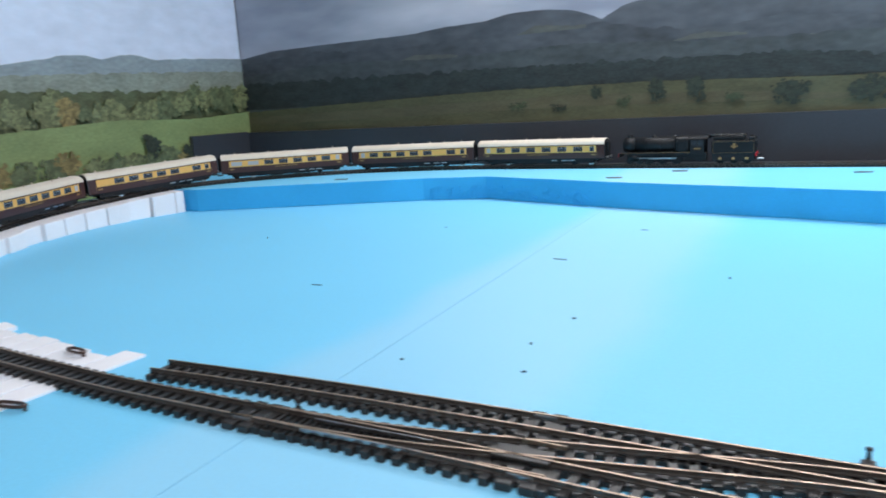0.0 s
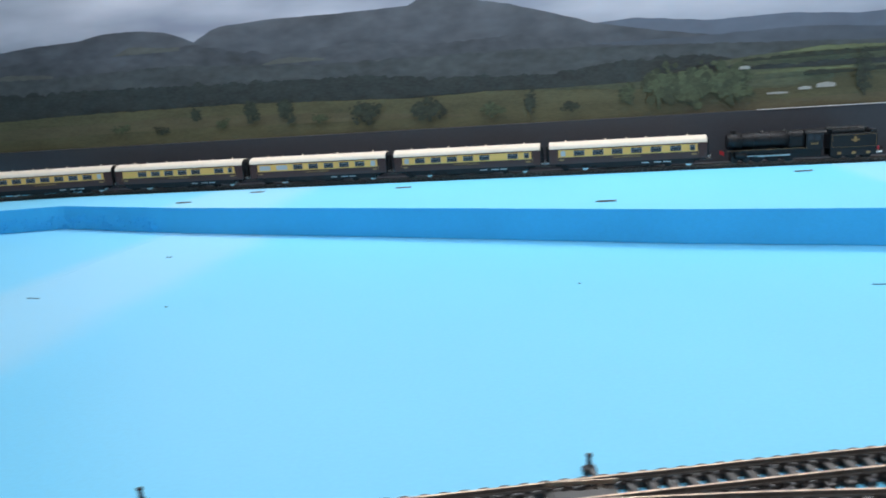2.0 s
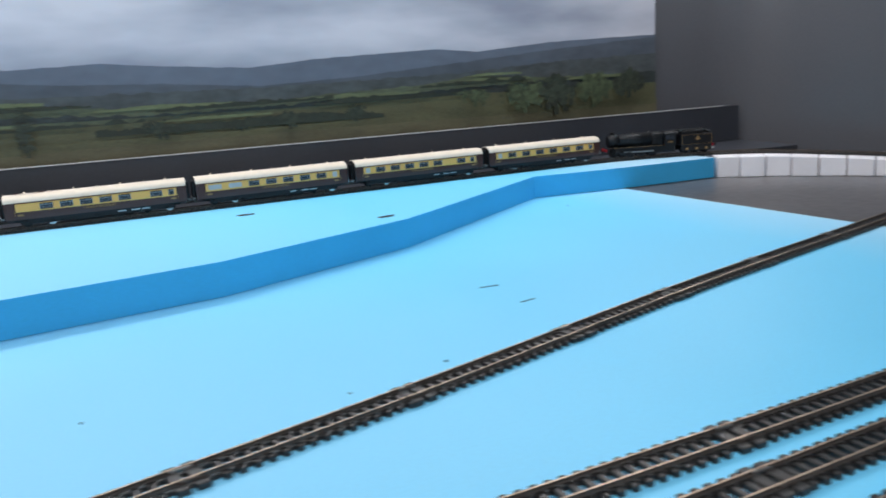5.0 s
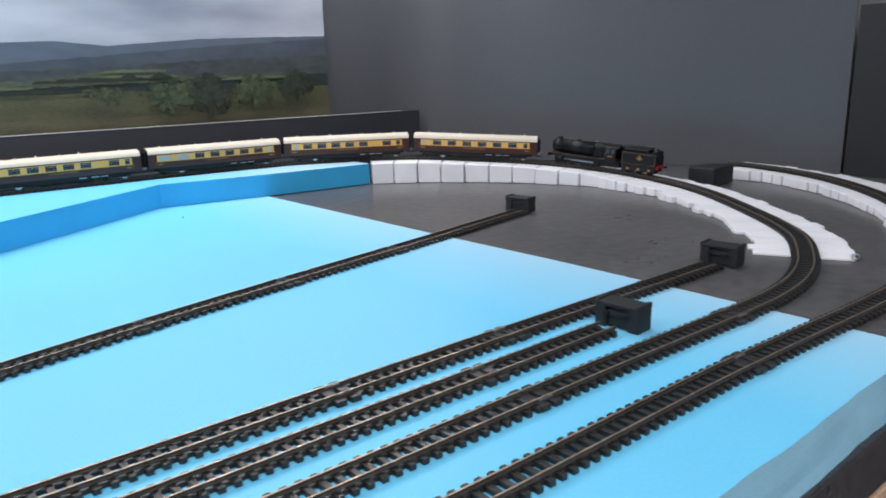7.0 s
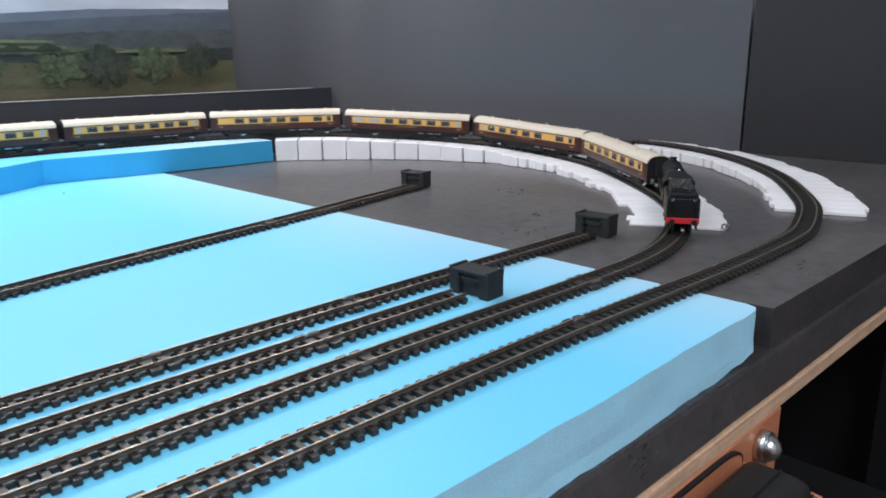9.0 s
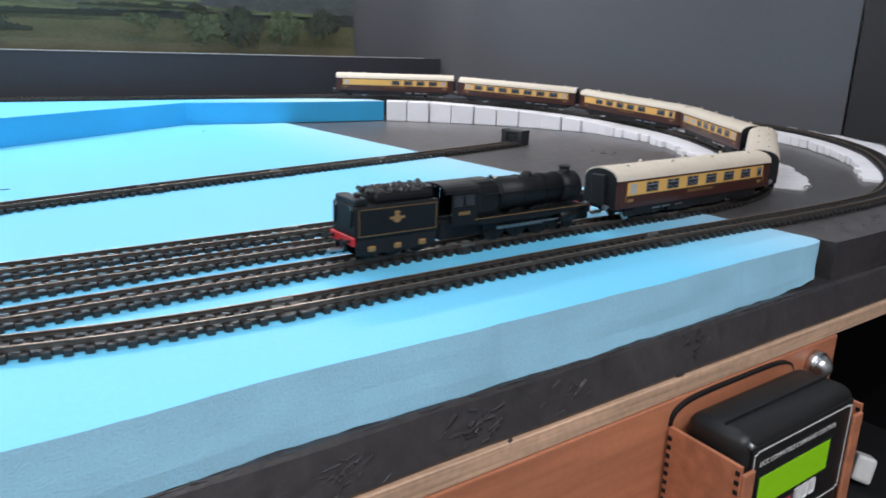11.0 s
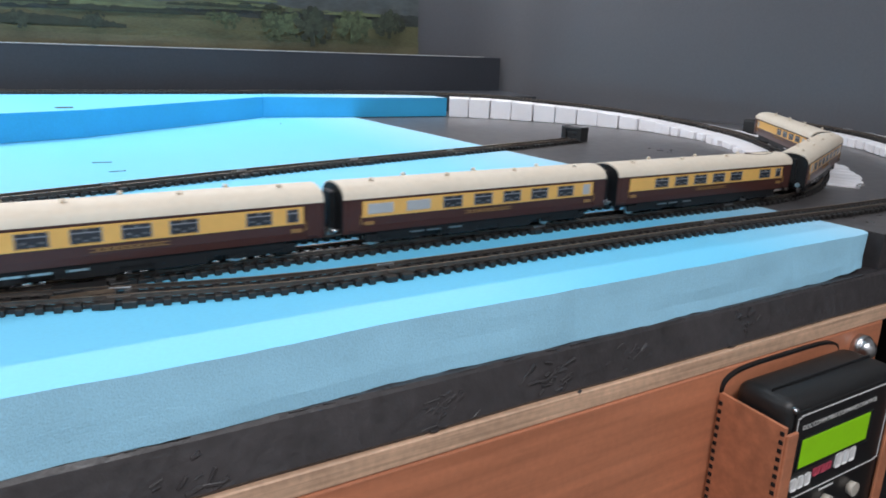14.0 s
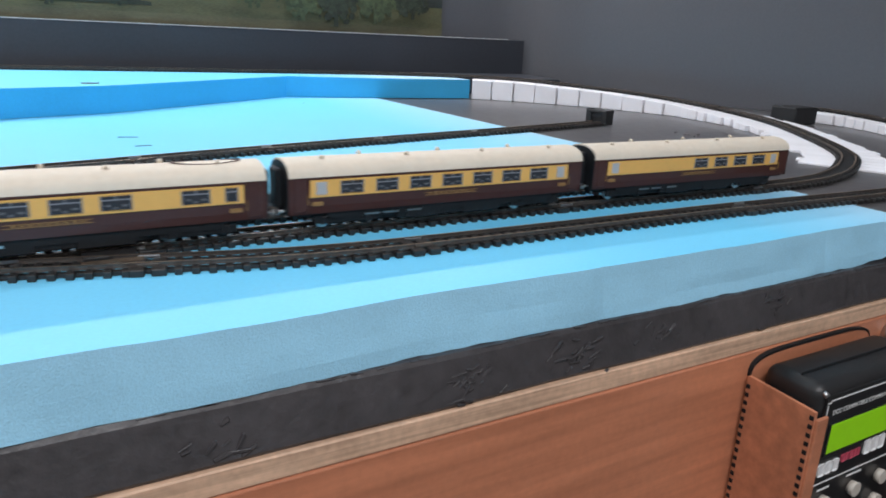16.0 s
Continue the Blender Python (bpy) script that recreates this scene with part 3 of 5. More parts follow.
class Print:
    """A flat printed sheet: thin layers of ink, each a fifth of a millimetre over the last."""

    def __init__(self, place, u0, u1, owner):
        self.place, self.u0, self.u1, self.ob, self.n = place, u0, u1, owner, 0

    def layer(self, name, material, tops, bottom, rough=0.004, seed=0, step=0.006):
        """A band between an outline and a lower line."""
        self.n += 1
        us = [p[0] for p in tops]
        bus = [p[0] for p in bottom]
        a, b = max(self.u0, us[0]), min(self.u1, us[-1])
        n = max(2, int((b - a) / step))
        bm = bmesh.new()
        prev = None
        for i in range(n + 1):
            u = a + (b - a) * i / n
            zt = np.interp(u, us, [p[1] for p in tops]) + rough * (noise.noise((u * 40, seed, 0)) + 0.5 * noise.noise((u * 140, seed, 5)))
            zb = np.interp(u, bus, [p[1] for p in bottom])
            zt = max(zt, zb + 0.0003)
            cur = [bm.verts.new(self.place(u, z, self.n * 0.0002)) for z in (zb, zt)]
            if prev:
                bm.faces.new((prev[0], cur[0], cur[1], prev[1]))
            prev = cur
        return part(name, bm, material, self.ob)

    def tree(self, u, z, w, h, material, seed):
        """A leafy clump with an uneven outline."""
        self.n += 1.6
        rnd = random.Random(seed)
        bm = bmesh.new()
        lobes = [(rnd.uniform(-0.22, 0.22), rnd.uniform(-0.18, 0.20), rnd.uniform(0.45, 0.8)) for q in range(5)] + [(0, -0.1, 0.9)]
        for k in range(130):
            a, r = rnd.uniform(0, 6.28), rnd.uniform(0, 1) ** 0.6
            lu, lz, lr = lobes[k % 6]
            cu, cz = u + w * (lu + math.cos(a) * r * 0.36 * lr), z + h * (0.52 + lz + math.sin(a) * r * 0.40 * lr)
            cz = max(cz, z + 0.06 * h)
            rr = rnd.uniform(0.03, 0.10) * min(w, h)
            d = self.n * 0.0002 + k * 0.0000023
            ring = [bm.verts.new(self.place(cu + rr * math.cos(t * 0.785) * rnd.uniform(0.75, 1.2), cz + rr * math.sin(t * 0.785) * rnd.uniform(0.75, 1.2), d)) for t in range(8)]
            bm.faces.new(ring)
        q = [self.place(u - w * 0.04, z, self.n * 0.0002), self.place(u + w * 0.04, z, self.n * 0.0002), self.place(u + w * 0.03, z + h * 0.5, self.n * 0.0002), self.place(u - w * 0.03, z + h * 0.5, self.n * 0.0002)]
        bm.faces.new([bm.verts.new(v) for v in q])
        return part("printed_tree", bm, material, self.ob)


def backdrops():
    ob = thing("landscape_backdrop", "printed landscape backdrop of moors, fields and grey sky", "backdrop", kind="structure")
    p = Print(lambda u, z, d: (u, 1.1285 - d, z), -1.392, 2.108, ob)
    bm = bmesh.new()
    box(bm, 0.358, 1.1335, 0.37, 3.50, 0.009, 0.50)
    part("sky_sheet", bm, SKYM, ob)
    base = [(-1.4, 0.12), (2.2, 0.12)]
    p.layer("far_hills", HILL_FAR, [(0.25, 0.29), (0.343, 0.298), (0.415, 0.302), (0.542, 0.288), (0.676, 0.290), (0.787, 0.281), (0.926, 0.286), (1.018, 0.278), (1.17, 0.269), (1.298, 0.280), (1.456, 0.286), (1.545, 0.289), (1.637, 0.281), (1.816, 0.295), (1.962, 0.300), (2.12, 0.304)], base, 0.0015, 1)
    p.layer("hills", HILL_MID, [(-1.4, 0.312), (-1.29, 0.326), (-1.145, 0.329), (-0.997, 0.330), (-0.889, 0.331), (-0.787, 0.339), (-0.691, 0.342), (-0.638, 0.352), (-0.563, 0.353), (-0.502, 0.346), (-0.467, 0.335), (-0.438, 0.322), (-0.40, 0.342), (-0.377, 0.348), (-0.264, 0.354), (-0.153, 0.353), (0.001, 0.356), (0.024, 0.368), (0.108, 0.361), (0.191, 0.344), (0.272, 0.321), (0.343, 0.299), (0.45, 0.278), (0.60, 0.255), (0.8, 0.235)], base, 0.0015, 2)
    p.layer("ridge", HILL_RIDGE, [(0.30, 0.262), (0.50, 0.262), (0.71, 0.266), (0.86, 0.254), (1.02, 0.248), (1.185, 0.236), (1.36, 0.243), (1.61, 0.262), (1.80, 0.278), (2.12, 0.300)], base, 0.002, 41)
    p.layer("slope", SLOPE, [(-1.4, 0.300), (-1.15, 0.315), (-0.95, 0.300), (-0.75, 0.312), (-0.60, 0.296), (-0.44, 0.318), (-0.36, 0.300), (-0.24, 0.285), (-0.10, 0.300), (0.05, 0.282), (0.20, 0.290), (0.34, 0.262), (0.50, 0.240)], base, 0.006, 42)
    for a, b, zt, h in ((-0.62, -0.47, 0.322, 0.014), (-0.30, -0.17, 0.281, 0.012), (-0.10, 0.01, 0.262, 0.012), (0.03, 0.14, 0.232, 0.010), (0.19, 0.31, 0.240, 0.010), (-0.92, -0.76, 0.286, 0.013)):
        p.layer("sunlit_slope", SCREE, [(a, zt - h), (a * 0.7 + b * 0.3, zt), (b, zt - h * 0.6)], [(a, zt - h - 0.001), (b, zt - h)], 0.004, a * 9)
    p.layer("moor", MOOR, [(-1.4, 0.268), (-1.1, 0.285), (-0.8, 0.272), (-0.5, 0.28), (-0.2, 0.262), (0.2, 0.262), (0.5, 0.25), (0.8, 0.236), (1.2, 0.233), (1.6, 0.24), (1.85, 0.255), (2.12, 0.262)], base, 0.004, 3)
    p.layer("far_woods", WOODS, [(-1.4, 0.250), (-1.086, 0.247), (-0.669, 0.243), (-0.345, 0.238), (-0.081, 0.234), (0.093, 0.217), (0.264, 0.214), (0.369, 0.226), (0.431, 0.231), (0.533, 0.229), (0.62, 0.214), (0.70, 0.200)], [(-1.4, 0.185), (0.7, 0.185)], 0.011, 4)
    p.layer("green_fields", PASTURE2, [(0.10, 0.205), (0.16, 0.198), (0.3, 0.200), (0.45, 0.205), (0.62, 0.222), (0.74, 0.232), (0.80, 0.226), (0.95, 0.208), (1.15, 0.205), (1.3, 0.214), (1.5, 0.220), (1.62, 0.232), (1.8, 0.222), (2.12, 0.215)], base, 0.003, 5)
    p.layer("near_woods", WOODS, [(-0.02, 0.208), (0.05, 0.216), (0.11, 0.221), (0.20, 0.214), (0.29, 0.212), (0.385, 0.226), (0.45, 0.229), (0.52, 0.222), (0.60, 0.200)], [(-0.02, 0.190), (0.29, 0.188), (0.60, 0.192)], 0.008, 44)
    p.layer("hedge_line", WOODS, [(0.60, 0.204), (0.8, 0.206), (1.0, 0.196), (1.2, 0.199), (1.4, 0.205), (1.7, 0.212), (2.12, 0.222)], [(0.60, 0.198), (0.9, 0.194), (1.2, 0.193), (1.5, 0.196), (2.12, 0.196)], 0.006, 6)
    p.layer("light_field", PASTURE, [(0.75, 0.190), (1.0, 0.186), (1.3, 0.190), (1.6, 0.196), (2.12, 0.194)], base, 0.002, 7)
    for a, b, zt, h in ((0.66, 0.83, 0.231, 0.008), (0.88, 1.14, 0.214, 0.007), (1.24, 1.50, 0.212, 0.007), (1.56, 1.76, 0.228, 0.007), (1.60, 1.74, 0.238, 0.006), (1.84, 2.05, 0.222, 0.008), (1.00, 1.20, 0.190, 0.006), (0.62, 0.78, 0.196, 0.006)):
        p.layer("lit_field", LIT_FIELD, [(a, zt - h), (a * 0.6 + b * 0.4, zt), (b, zt - h * 0.4)], [(a, zt - h - 0.001), (b, zt - h)], 0.002, b * 7)
    for a, b, z0, h in ((0.60, 0.90, 0.212, 0.008), (0.70, 0.98, 0.182, 0.009), (1.0, 1.32, 0.201, 0.008), (1.28, 1.60, 0.194, 0.009), (1.50, 1.75, 0.214, 0.009), (1.10, 1.30, 0.170, 0.010)):
        p.layer("field_hedge", LEAVES_DARK, [(a, z0 + h * 0.6), (a * 0.5 + b * 0.5, z0 + h * 1.2), (b, z0 + h)], [(a, z0), (b, z0 + 0.004)], 0.007, a * 5)
    p.layer("low_hedge", LEAVES_DARK, [(0.90, 0.176), (1.05, 0.178), (1.3, 0.180), (1.42, 0.172)], [(0.90, 0.166), (1.42, 0.163)], 0.007, 8)
    p.layer("near_pasture", PASTURE, [(-1.4, 0.178), (-1.1, 0.186), (-0.67, 0.196), (-0.345, 0.196), (0.0, 0.186), (0.16, 0.190), (0.32, 0.182), (0.6, 0.165), (0.85, 0.160), (1.1, 0.160), (1.4, 0.162), (1.7, 0.165), (2.12, 0.160)], base, 0.002, 9)
    p.layer("dry_grass", STUBBLE, [(-1.4, 0.165), (-0.9, 0.172), (-0.5, 0.178), (-0.2, 0.170), (0.1, 0.150)], [(-1.4, 0.145), (-0.5, 0.155), (0.1, 0.146)], 0.002, 10)
    p.layer("verge", STUBBLE, [(0.5, 0.140), (0.9, 0.148), (1.4, 0.150), (2.12, 0.146)], base, 0.002, 11)
    trees = [(-0.62, 0.150, 0.05, 0.022), (-0.449, 0.166, 0.035, 0.032), (-0.53, 0.145, 0.06, 0.018), (-0.392, 0.150, 0.045, 0.020), (-0.33, 0.156, 0.042, 0.045), (-0.253, 0.152, 0.05, 0.048), (-0.192, 0.150, 0.055, 0.022), (-0.09, 0.140, 0.085, 0.05), (0.032, 0.140, 0.095, 0.055), (0.151, 0.140, 0.065, 0.034), (0.225, 0.142, 0.034, 0.045), (0.30, 0.142, 0.05, 0.024), (0.40, 0.150, 0.035, 0.04)]
    for k, (u, z, w, h) in enumerate(trees):
        p.tree(u, z, w, h, LEAVES_DARK if k % 3 else LEAVES, 20 + k)
    for k, (u, z, w, h) in enumerate([(0.455, 0.138, 0.09, 0.085), (0.52, 0.134, 0.12, 0.10), (0.58, 0.136, 0.085, 0.08), (0.797, 0.142, 0.04, 0.085), (1.00, 0.155, 0.07, 0.035), (1.23, 0.155, 0.075, 0.04), (1.36, 0.160, 0.06, 0.036), (1.14, 0.158, 0.06, 0.02)]):
        p.tree(u, z, w, h, LEAVES if k < 3 else LEAVES_DARK, 60 + k)
    for k, (u, z, w, h) in enumerate([(1.74, 0.150, 0.13, 0.075), (1.82, 0.140, 0.15, 0.095), (1.92, 0.150, 0.12, 0.085), (2.02, 0.165, 0.12, 0.075), (1.62, 0.170, 0.10, 0.04)]):
        p.tree(u, z, w, h, LEAVES_DARK if k % 2 else LEAVES, 80 + k)
    for u, z, w, h in ((0.734, 0.160, 0.03, 0.009), (0.70, 0.158, 0.02, 0.006), (0.60, 0.199, 0.018, 0.006), (0.655, 0.153, 0.035, 0.004)):
        p.layer("farmhouse", HOUSE, [(u - w / 2, z + h * 0.7), (u, z + h), (u + w / 2, z + h * 0.7)], [(u - w / 2, z), (u + w / 2, z)], 0.0, 12, 0.002)
    # the sheet on the end wall, its stronger lighting mixed into the inks
    ob = thing("landscape_backdrop", "printed landscape sheet with autumn trees and lawn, inks lightened for lamplight", "backdrop", kind="structure")
    p = Print(lambda u, z, d: (-1.3885 + d, u, z), -0.9, 1.1275, ob)
    bm = bmesh.new()
    box(bm, -1.394, 0.11, 0.32, 0.008, 2.03, 0.60)
    part("sky_sheet", bm, LAMPLIT_SKY, ob)
    base = [(-1, 0.02), (1.2, 0.02)]
    p.layer("far_hills", LAMPLIT_HILL, [(-0.9, 0.29), (0.2, 0.285), (0.494, 0.288), (0.597, 0.303), (0.61, 0.309), (0.674, 0.311), (0.71, 0.303), (0.76, 0.314), (0.80, 0.315), (0.85, 0.306), (0.945, 0.311), (1.14, 0.316)], base, 0.002, 31)
    p.layer("moor", LAMPLIT_MOOR, [(-0.9, 0.262), (0.4, 0.265), (0.7, 0.275), (1.14, 0.285)], base, 0.005, 32)
    p.layer("far_woods", LAMPLIT_WOOD, [(-0.9, 0.245), (0.45, 0.240), (0.65, 0.238), (0.9, 0.236), (1.14, 0.242)], [(-0.9, 0.15), (1.14, 0.15)], 0.010, 33)
    rnd = random.Random(9)
    for k in range(34):
        u = -0.1 + k * 0.036 + rnd.uniform(-0.01, 0.01)
        p.tree(u, 0.160 + 0.02 * (u > 0.9), rnd.uniform(0.05, 0.085), rnd.uniform(0.05, 0.085), [LAMPLIT_LEAF, LAMPLIT_WOOD, AUTUMN][rnd.choice((0, 0, 1, 1, 2))], 100 + k)
    p.layer("lawn", LAWN, [(-0.9, 0.155), (0.45, 0.162), (0.719, 0.176), (0.94, 0.170), (1.14, 0.182)], base, 0.002, 34)
    for k in range(22):
        u = 0.0 + k * 0.05
        p.tree(u, 0.045 + 0.02 * rnd.random(), 0.085, 0.06, [LAMPLIT_LEAF, LAMPLIT_WOOD, AUTUMN][rnd.choice((0, 1, 1, 2))], 200 + k)
    p.tree(0.80, 0.088, 0.07, 0.06, LEAVES_DARK, 300)
    p.tree(0.90, 0.075, 0.06, 0.04, LEAVES_DARK, 301)
    p.layer("lawn_strip", LAWN, [(-0.9, 0.060), (1.14, 0.066)], base, 0.002, 35)


backdrops()


# ---- trackside things ----
def buffer_stop(m):
    ob = thing("buffer_stop", "black plastic buffer stop at the end of a siding", "buffer stop", "buffer stops", m=m)
    bm = bmesh.new()
    for s in (-1, 1):
        box(bm, 0.003, s * 0.0165, 0.0125, 0.030, 0.011, 0.025, 0.0012, 2)
    box(bm, 0.004, 0, 0.0125, 0.022, 0.024, 0.025, 0.001)
    part("block", bm, BRICKY, ob)
    bm = bmesh.new()
    box(bm, 0.003, 0, 0.0262, 0.0312, 0.0448, 0.0046, 0.0012, 2)
    for s in (-1, 1):
        box(bm, 0.003, s * 0.0205, 0.0292, 0.030, 0.0035, 0.0022, 0.0008, 2)
    part("capping", bm, BRICKY, ob)
    bm = bmesh.new()
    box(bm, -0.008, 0, 0.0165, 0.004, 0.030, 0.006, 0.0008)
    beam = part("beam", bm, BRICKY, ob)
    for s in (-1, 1):
        bm = bmesh.new()
        cyl(bm, (-0.012, s * 0.0105, 0.0165), (1, 0, 0), 0.0022, 0.005, 12)
        part("buffer", bm, CHASSIS, beam)
    return ob


first = buffer_stop(pose(2.035, 0.440, 0, 0, 0, 12))
for o in first.children_recursive:
    for v in o.data.vertices:
        v.co = Vector((v.co.x * 0.72, v.co.y * 0.98, v.co.z * 0.82))
copy_thing(first, pose(1.962, 0.051, 0, 0, 0, 6))
copy_thing(first, pose(1.710, 0.0005, 0, 0, 0, 4))


def wire_loop(name, label, m, a=0.016, b=0.0042, r=0.0007, material=None, group=""):
    """A bent wire loop lying flat."""
    ob = thing(name, label, "pin", group, m=m)
    bm = bmesh.new()
    n, k = 28, 6
    rings = []
    for i in range(n):
        t = 2 * math.pi * i / n
        c = Vector((a * (abs(math.cos(t)) ** 0.7) * (1 if math.cos(t) > 0 else -1), b * math.sin(t), r))
        nr = Vector((math.cos(t) * b, math.sin(t) * a, 0)).normalized()
        rings.append([bm.verts.new(c + nr * r * math.cos(2 * math.pi * j / k) + Vector((0, 0, r * math.sin(2 * math.pi * j / k)))) for j in range(k)])
    for i in range(n):
        A, B = rings[i], rings[(i + 1) % n]
        for j in range(k):
            f = bm.faces.new((A[j], A[(j + 1) % k], B[(j + 1) % k], B[j]))
            f.smooth = True
    part("loop", bm, material or STEEL, ob)
    bm = bmesh.new()
    cyl(bm, (a * 0.95, 0, 0.0), (0, 0, 1), r, 0.004, 8)
    part("prong", bm, material or STEEL, ob)
    return ob


PINM = mat("dark_pin_wire", (0.10, 0.06, 0.05), 0.4, metal=0.7)
pins = [(-0.335, 0.828, 8), (0.338, 0.672, 4), (0.658, 0.616, 12), (0.738, 0.592, 2), (1.255, 0.712, 8), (-0.86, 0.80, 25), (0.02, 0.905, 5), (0.64, 0.90, 3), (1.09, 0.885, -5), (-0.25, 0.93, 3)]
for x, y, a in pins:
    wire_loop("hold_down_pin", "small dark wire pin pressed into the foam", pose(x, y, H, 0, 0, a), 0.0125, 0.0036, 0.0007, PINM, "terrace pins")
wire_loop("bent_wire_clip", "bent rusty wire clip on white foam", pose(-0.522, -0.016, 0.0042, 0, -3, -12), 0.013, 0.0032, 0.0012, PINM)
wire_loop("bent_wire_clip", "bent rusty wire clip on white foam", pose(-0.47, -0.10, 0.0025, 0, 0, 10), 0.013, 0.0032, 0.0012, PINM)
wire_loop("bent_wire_clip", "steel wire clip at the foam's end", pose(2.085, -0.045, 0.0026, 0, 0, 20), 0.012, 0.004, 0.0009, STEEL)


def point_motor(x, y, rot):
    """The throw lever beside a turnout."""
    ob = thing("turnout_lever", "small black turnout lever beside the rails", "lever", "turnout levers", m=pose(x, y, 0, 0, 0, rot))
    bm = bmesh.new()
    box(bm, 0, 0, 0.0014, 0.0065, 0.0055, 0.0028, 0.0005)
    part("base", bm, SLEEPER, ob)
    bm = bmesh.new()
    cyl(bm, (0, 0, 0.0060), (0, 0, 1), 0.0013, 0.008, 10, 0.0010)
    box(bm, 0, 0, 0.0092, 0.0030, 0.0020, 0.0020, 0.0005)
    part("lever", bm, SLEEPER, ob)
    bm = bmesh.new()
    box(bm, 0, -0.014, 0.0042, 0.0028, 0.030, 0.0012)
    part("tie_bar", bm, SLEEPER, ob)


for x, y, r in ((0.002, 0.014, 0), (0.086, 0.018, 6), (0.30, 0.062, 12), (-0.29, -0.037, 0)):
    point_motor(x, y, r)


def turnout_parts(x, y, rot, flip):
    """Frog, check rails and blades of a turnout."""
    ob = thing("turnout_frog", "black plastic frog and shiny blades of a turnout", "turnout", "turnouts", m=pose(x, y, 0.001, 0, 0, rot))
    bm = bmesh.new()
    box(bm, 0, 0.0105 * flip, 0.0044, 0.030, 0.013, 0.0022, 0.0004)
    part("frog", bm, SLEEPER, ob)
    for yy, ln in ((-0.0062, 0.034), (0.0246, 0.034)):
        bm = bmesh.new()
        box(bm, 0, yy * flip, 0.0047, ln, 0.0009, 0.0022)
        part("check_rail", bm, RAIL, ob)
    for k in range(2):
        bm = bmesh.new()
        box(bm, -0.085, (-0.0062 + 0.0125 * k) * flip, 0.0048, 0.075, 0.0010, 0.0020, m=pose(0, 0, 0, 0, 0, (1.2 - 0.4 * k) * flip))
        part("blade", bm, STEEL, ob, "shiny switch blade")


turnout_parts(-0.145, -0.0545, 0, 1)
turnout_parts(0.19, -0.008, 2, 1)
turnout_parts(0.30, 0.018, 10, 1)
turnout_parts(1.185, -0.058, 0, -1)


def flecks():
    """Crumbs and scratches on the foam."""
    bm = bmesh.new()
    rnd = random.Random(12)
    spots = [(-0.726, 0.431), (-0.505, 0.558), (-0.28, 0.064), (-0.197, 0.194), (-0.207, 0.125), (-0.191, 0.071), (1.042, 0.243), (1.13, 0.261), (1.624, 0.796), (0.86, 0.30), (0.3, 0.42), (-0.1, 0.36)]
    for x, y in spots:
        box(bm, 0, 0, 0.0007, rnd.uniform(0.002, 0.0035), rnd.uniform(0.0010, 0.0016), 0.0012, 0.0003, m=pose(x, y, 0, 0, 0, rnd.uniform(-40, 40)))
    for x, y, l in ((-0.479, 0.225, 0.012), (-0.28, 0.40, 0.016), (1.266, 0.434, 0.022), (1.273, 0.365, 0.018), (-0.232, 0.594, 0.008), (0.56, 0.40, 0.014)):
        box(bm, 0, 0, 0.0004, l, 0.0011, 0.0007, m=pose(x, y, 0, 0, 0, rnd.uniform(-12, 12)))
    ob = part("foam_crumbs", bm, mat("dark_crumb", (0.05, 0.10, 0.16), 0.7))
    tagged(ob, "scattered dark crumbs and nicks on blue foam", "crumbs", kind="stuff")
    bm = bmesh.new()
    for k in range(120):
        x = rnd.uniform(-0.68, -0.36)
        y = np.interp(x, [p[0] for p in EDGE], [p[1] for p in EDGE]) - 0.0016
        box(bm, x, y, rnd.uniform(0.002, 0.024), rnd.uniform(0.002, 0.006), 0.002, rnd.uniform(0.002, 0.008))
    ob = part("foam_crumbs", bm, FOAM_CUT_SHADED)
    tagged(ob, "rough torn flakes on the foam edge", "crumbs", kind="stuff")


flecks()
bm = bmesh.new()
rnd = random.Random(31)
for gx, gz, gn in ((1.448, -0.052, 22), (1.361, -0.055, 24), (1.515, -0.050, 12), (1.22, -0.057, 10), (0.9, -0.05, 10), (1.64, -0.05, 10)):
    for k in range(gn):
        dz = rnd.gauss(0, 0.005)
        box(bm, 0, 0, 0, rnd.uniform(0.003, 0.012), 0.0022, rnd.uniform(0.0006, 0.0022), 0.0003, m=pose(gx + rnd.gauss(0, 0.010), -0.2012 - 0.31 * (-0.0385 - (gz + dz)), gz + dz, rnd.uniform(-25, 25), rnd.uniform(-70, 10), rnd.uniform(-12, 12)))
tagged(part("paint_flakes", bm, BLACKFOAM), "lifted flakes and gouges in black paint", "flakes", kind="stuff")
bm = bmesh.new()
for k in range(150):
    x = rnd.uniform(-0.2, 1.82)
    box(bm, 0, 0, 0, rnd.uniform(0.004, 0.016), 0.0022, rnd.uniform(0.0006, 0.0014), 0.0003, m=pose(x, -0.1988, -0.0362, 0, rnd.uniform(-6, 6), 0))
tagged(part("glue_crumbs", bm, BLACKFOAM), "ragged black glue line under the foam", "crumbs", kind="stuff")
bm = bmesh.new()
for k in range(46):
    gx, gy = rnd.choice(((1.93, -0.155), (2.02, 0.16), (1.99, -0.17), (2.1, 0.30), (1.93, 0.12)))
    box(bm, 0, 0, 0, rnd.uniform(0.001, 0.008), rnd.uniform(0.0006, 0.0018), 0.0012, 0.0002, m=pose(gx + rnd.gauss(0, 0.022), gy + rnd.gauss(0, 0.012), -0.0006, 0, 0, rnd.uniform(-60, 60)))
tagged(part("paint_flakes", bm, GREY), "lifted flakes and crumbs on grey paint", "flakes", kind="stuff")
bm = bmesh.new()
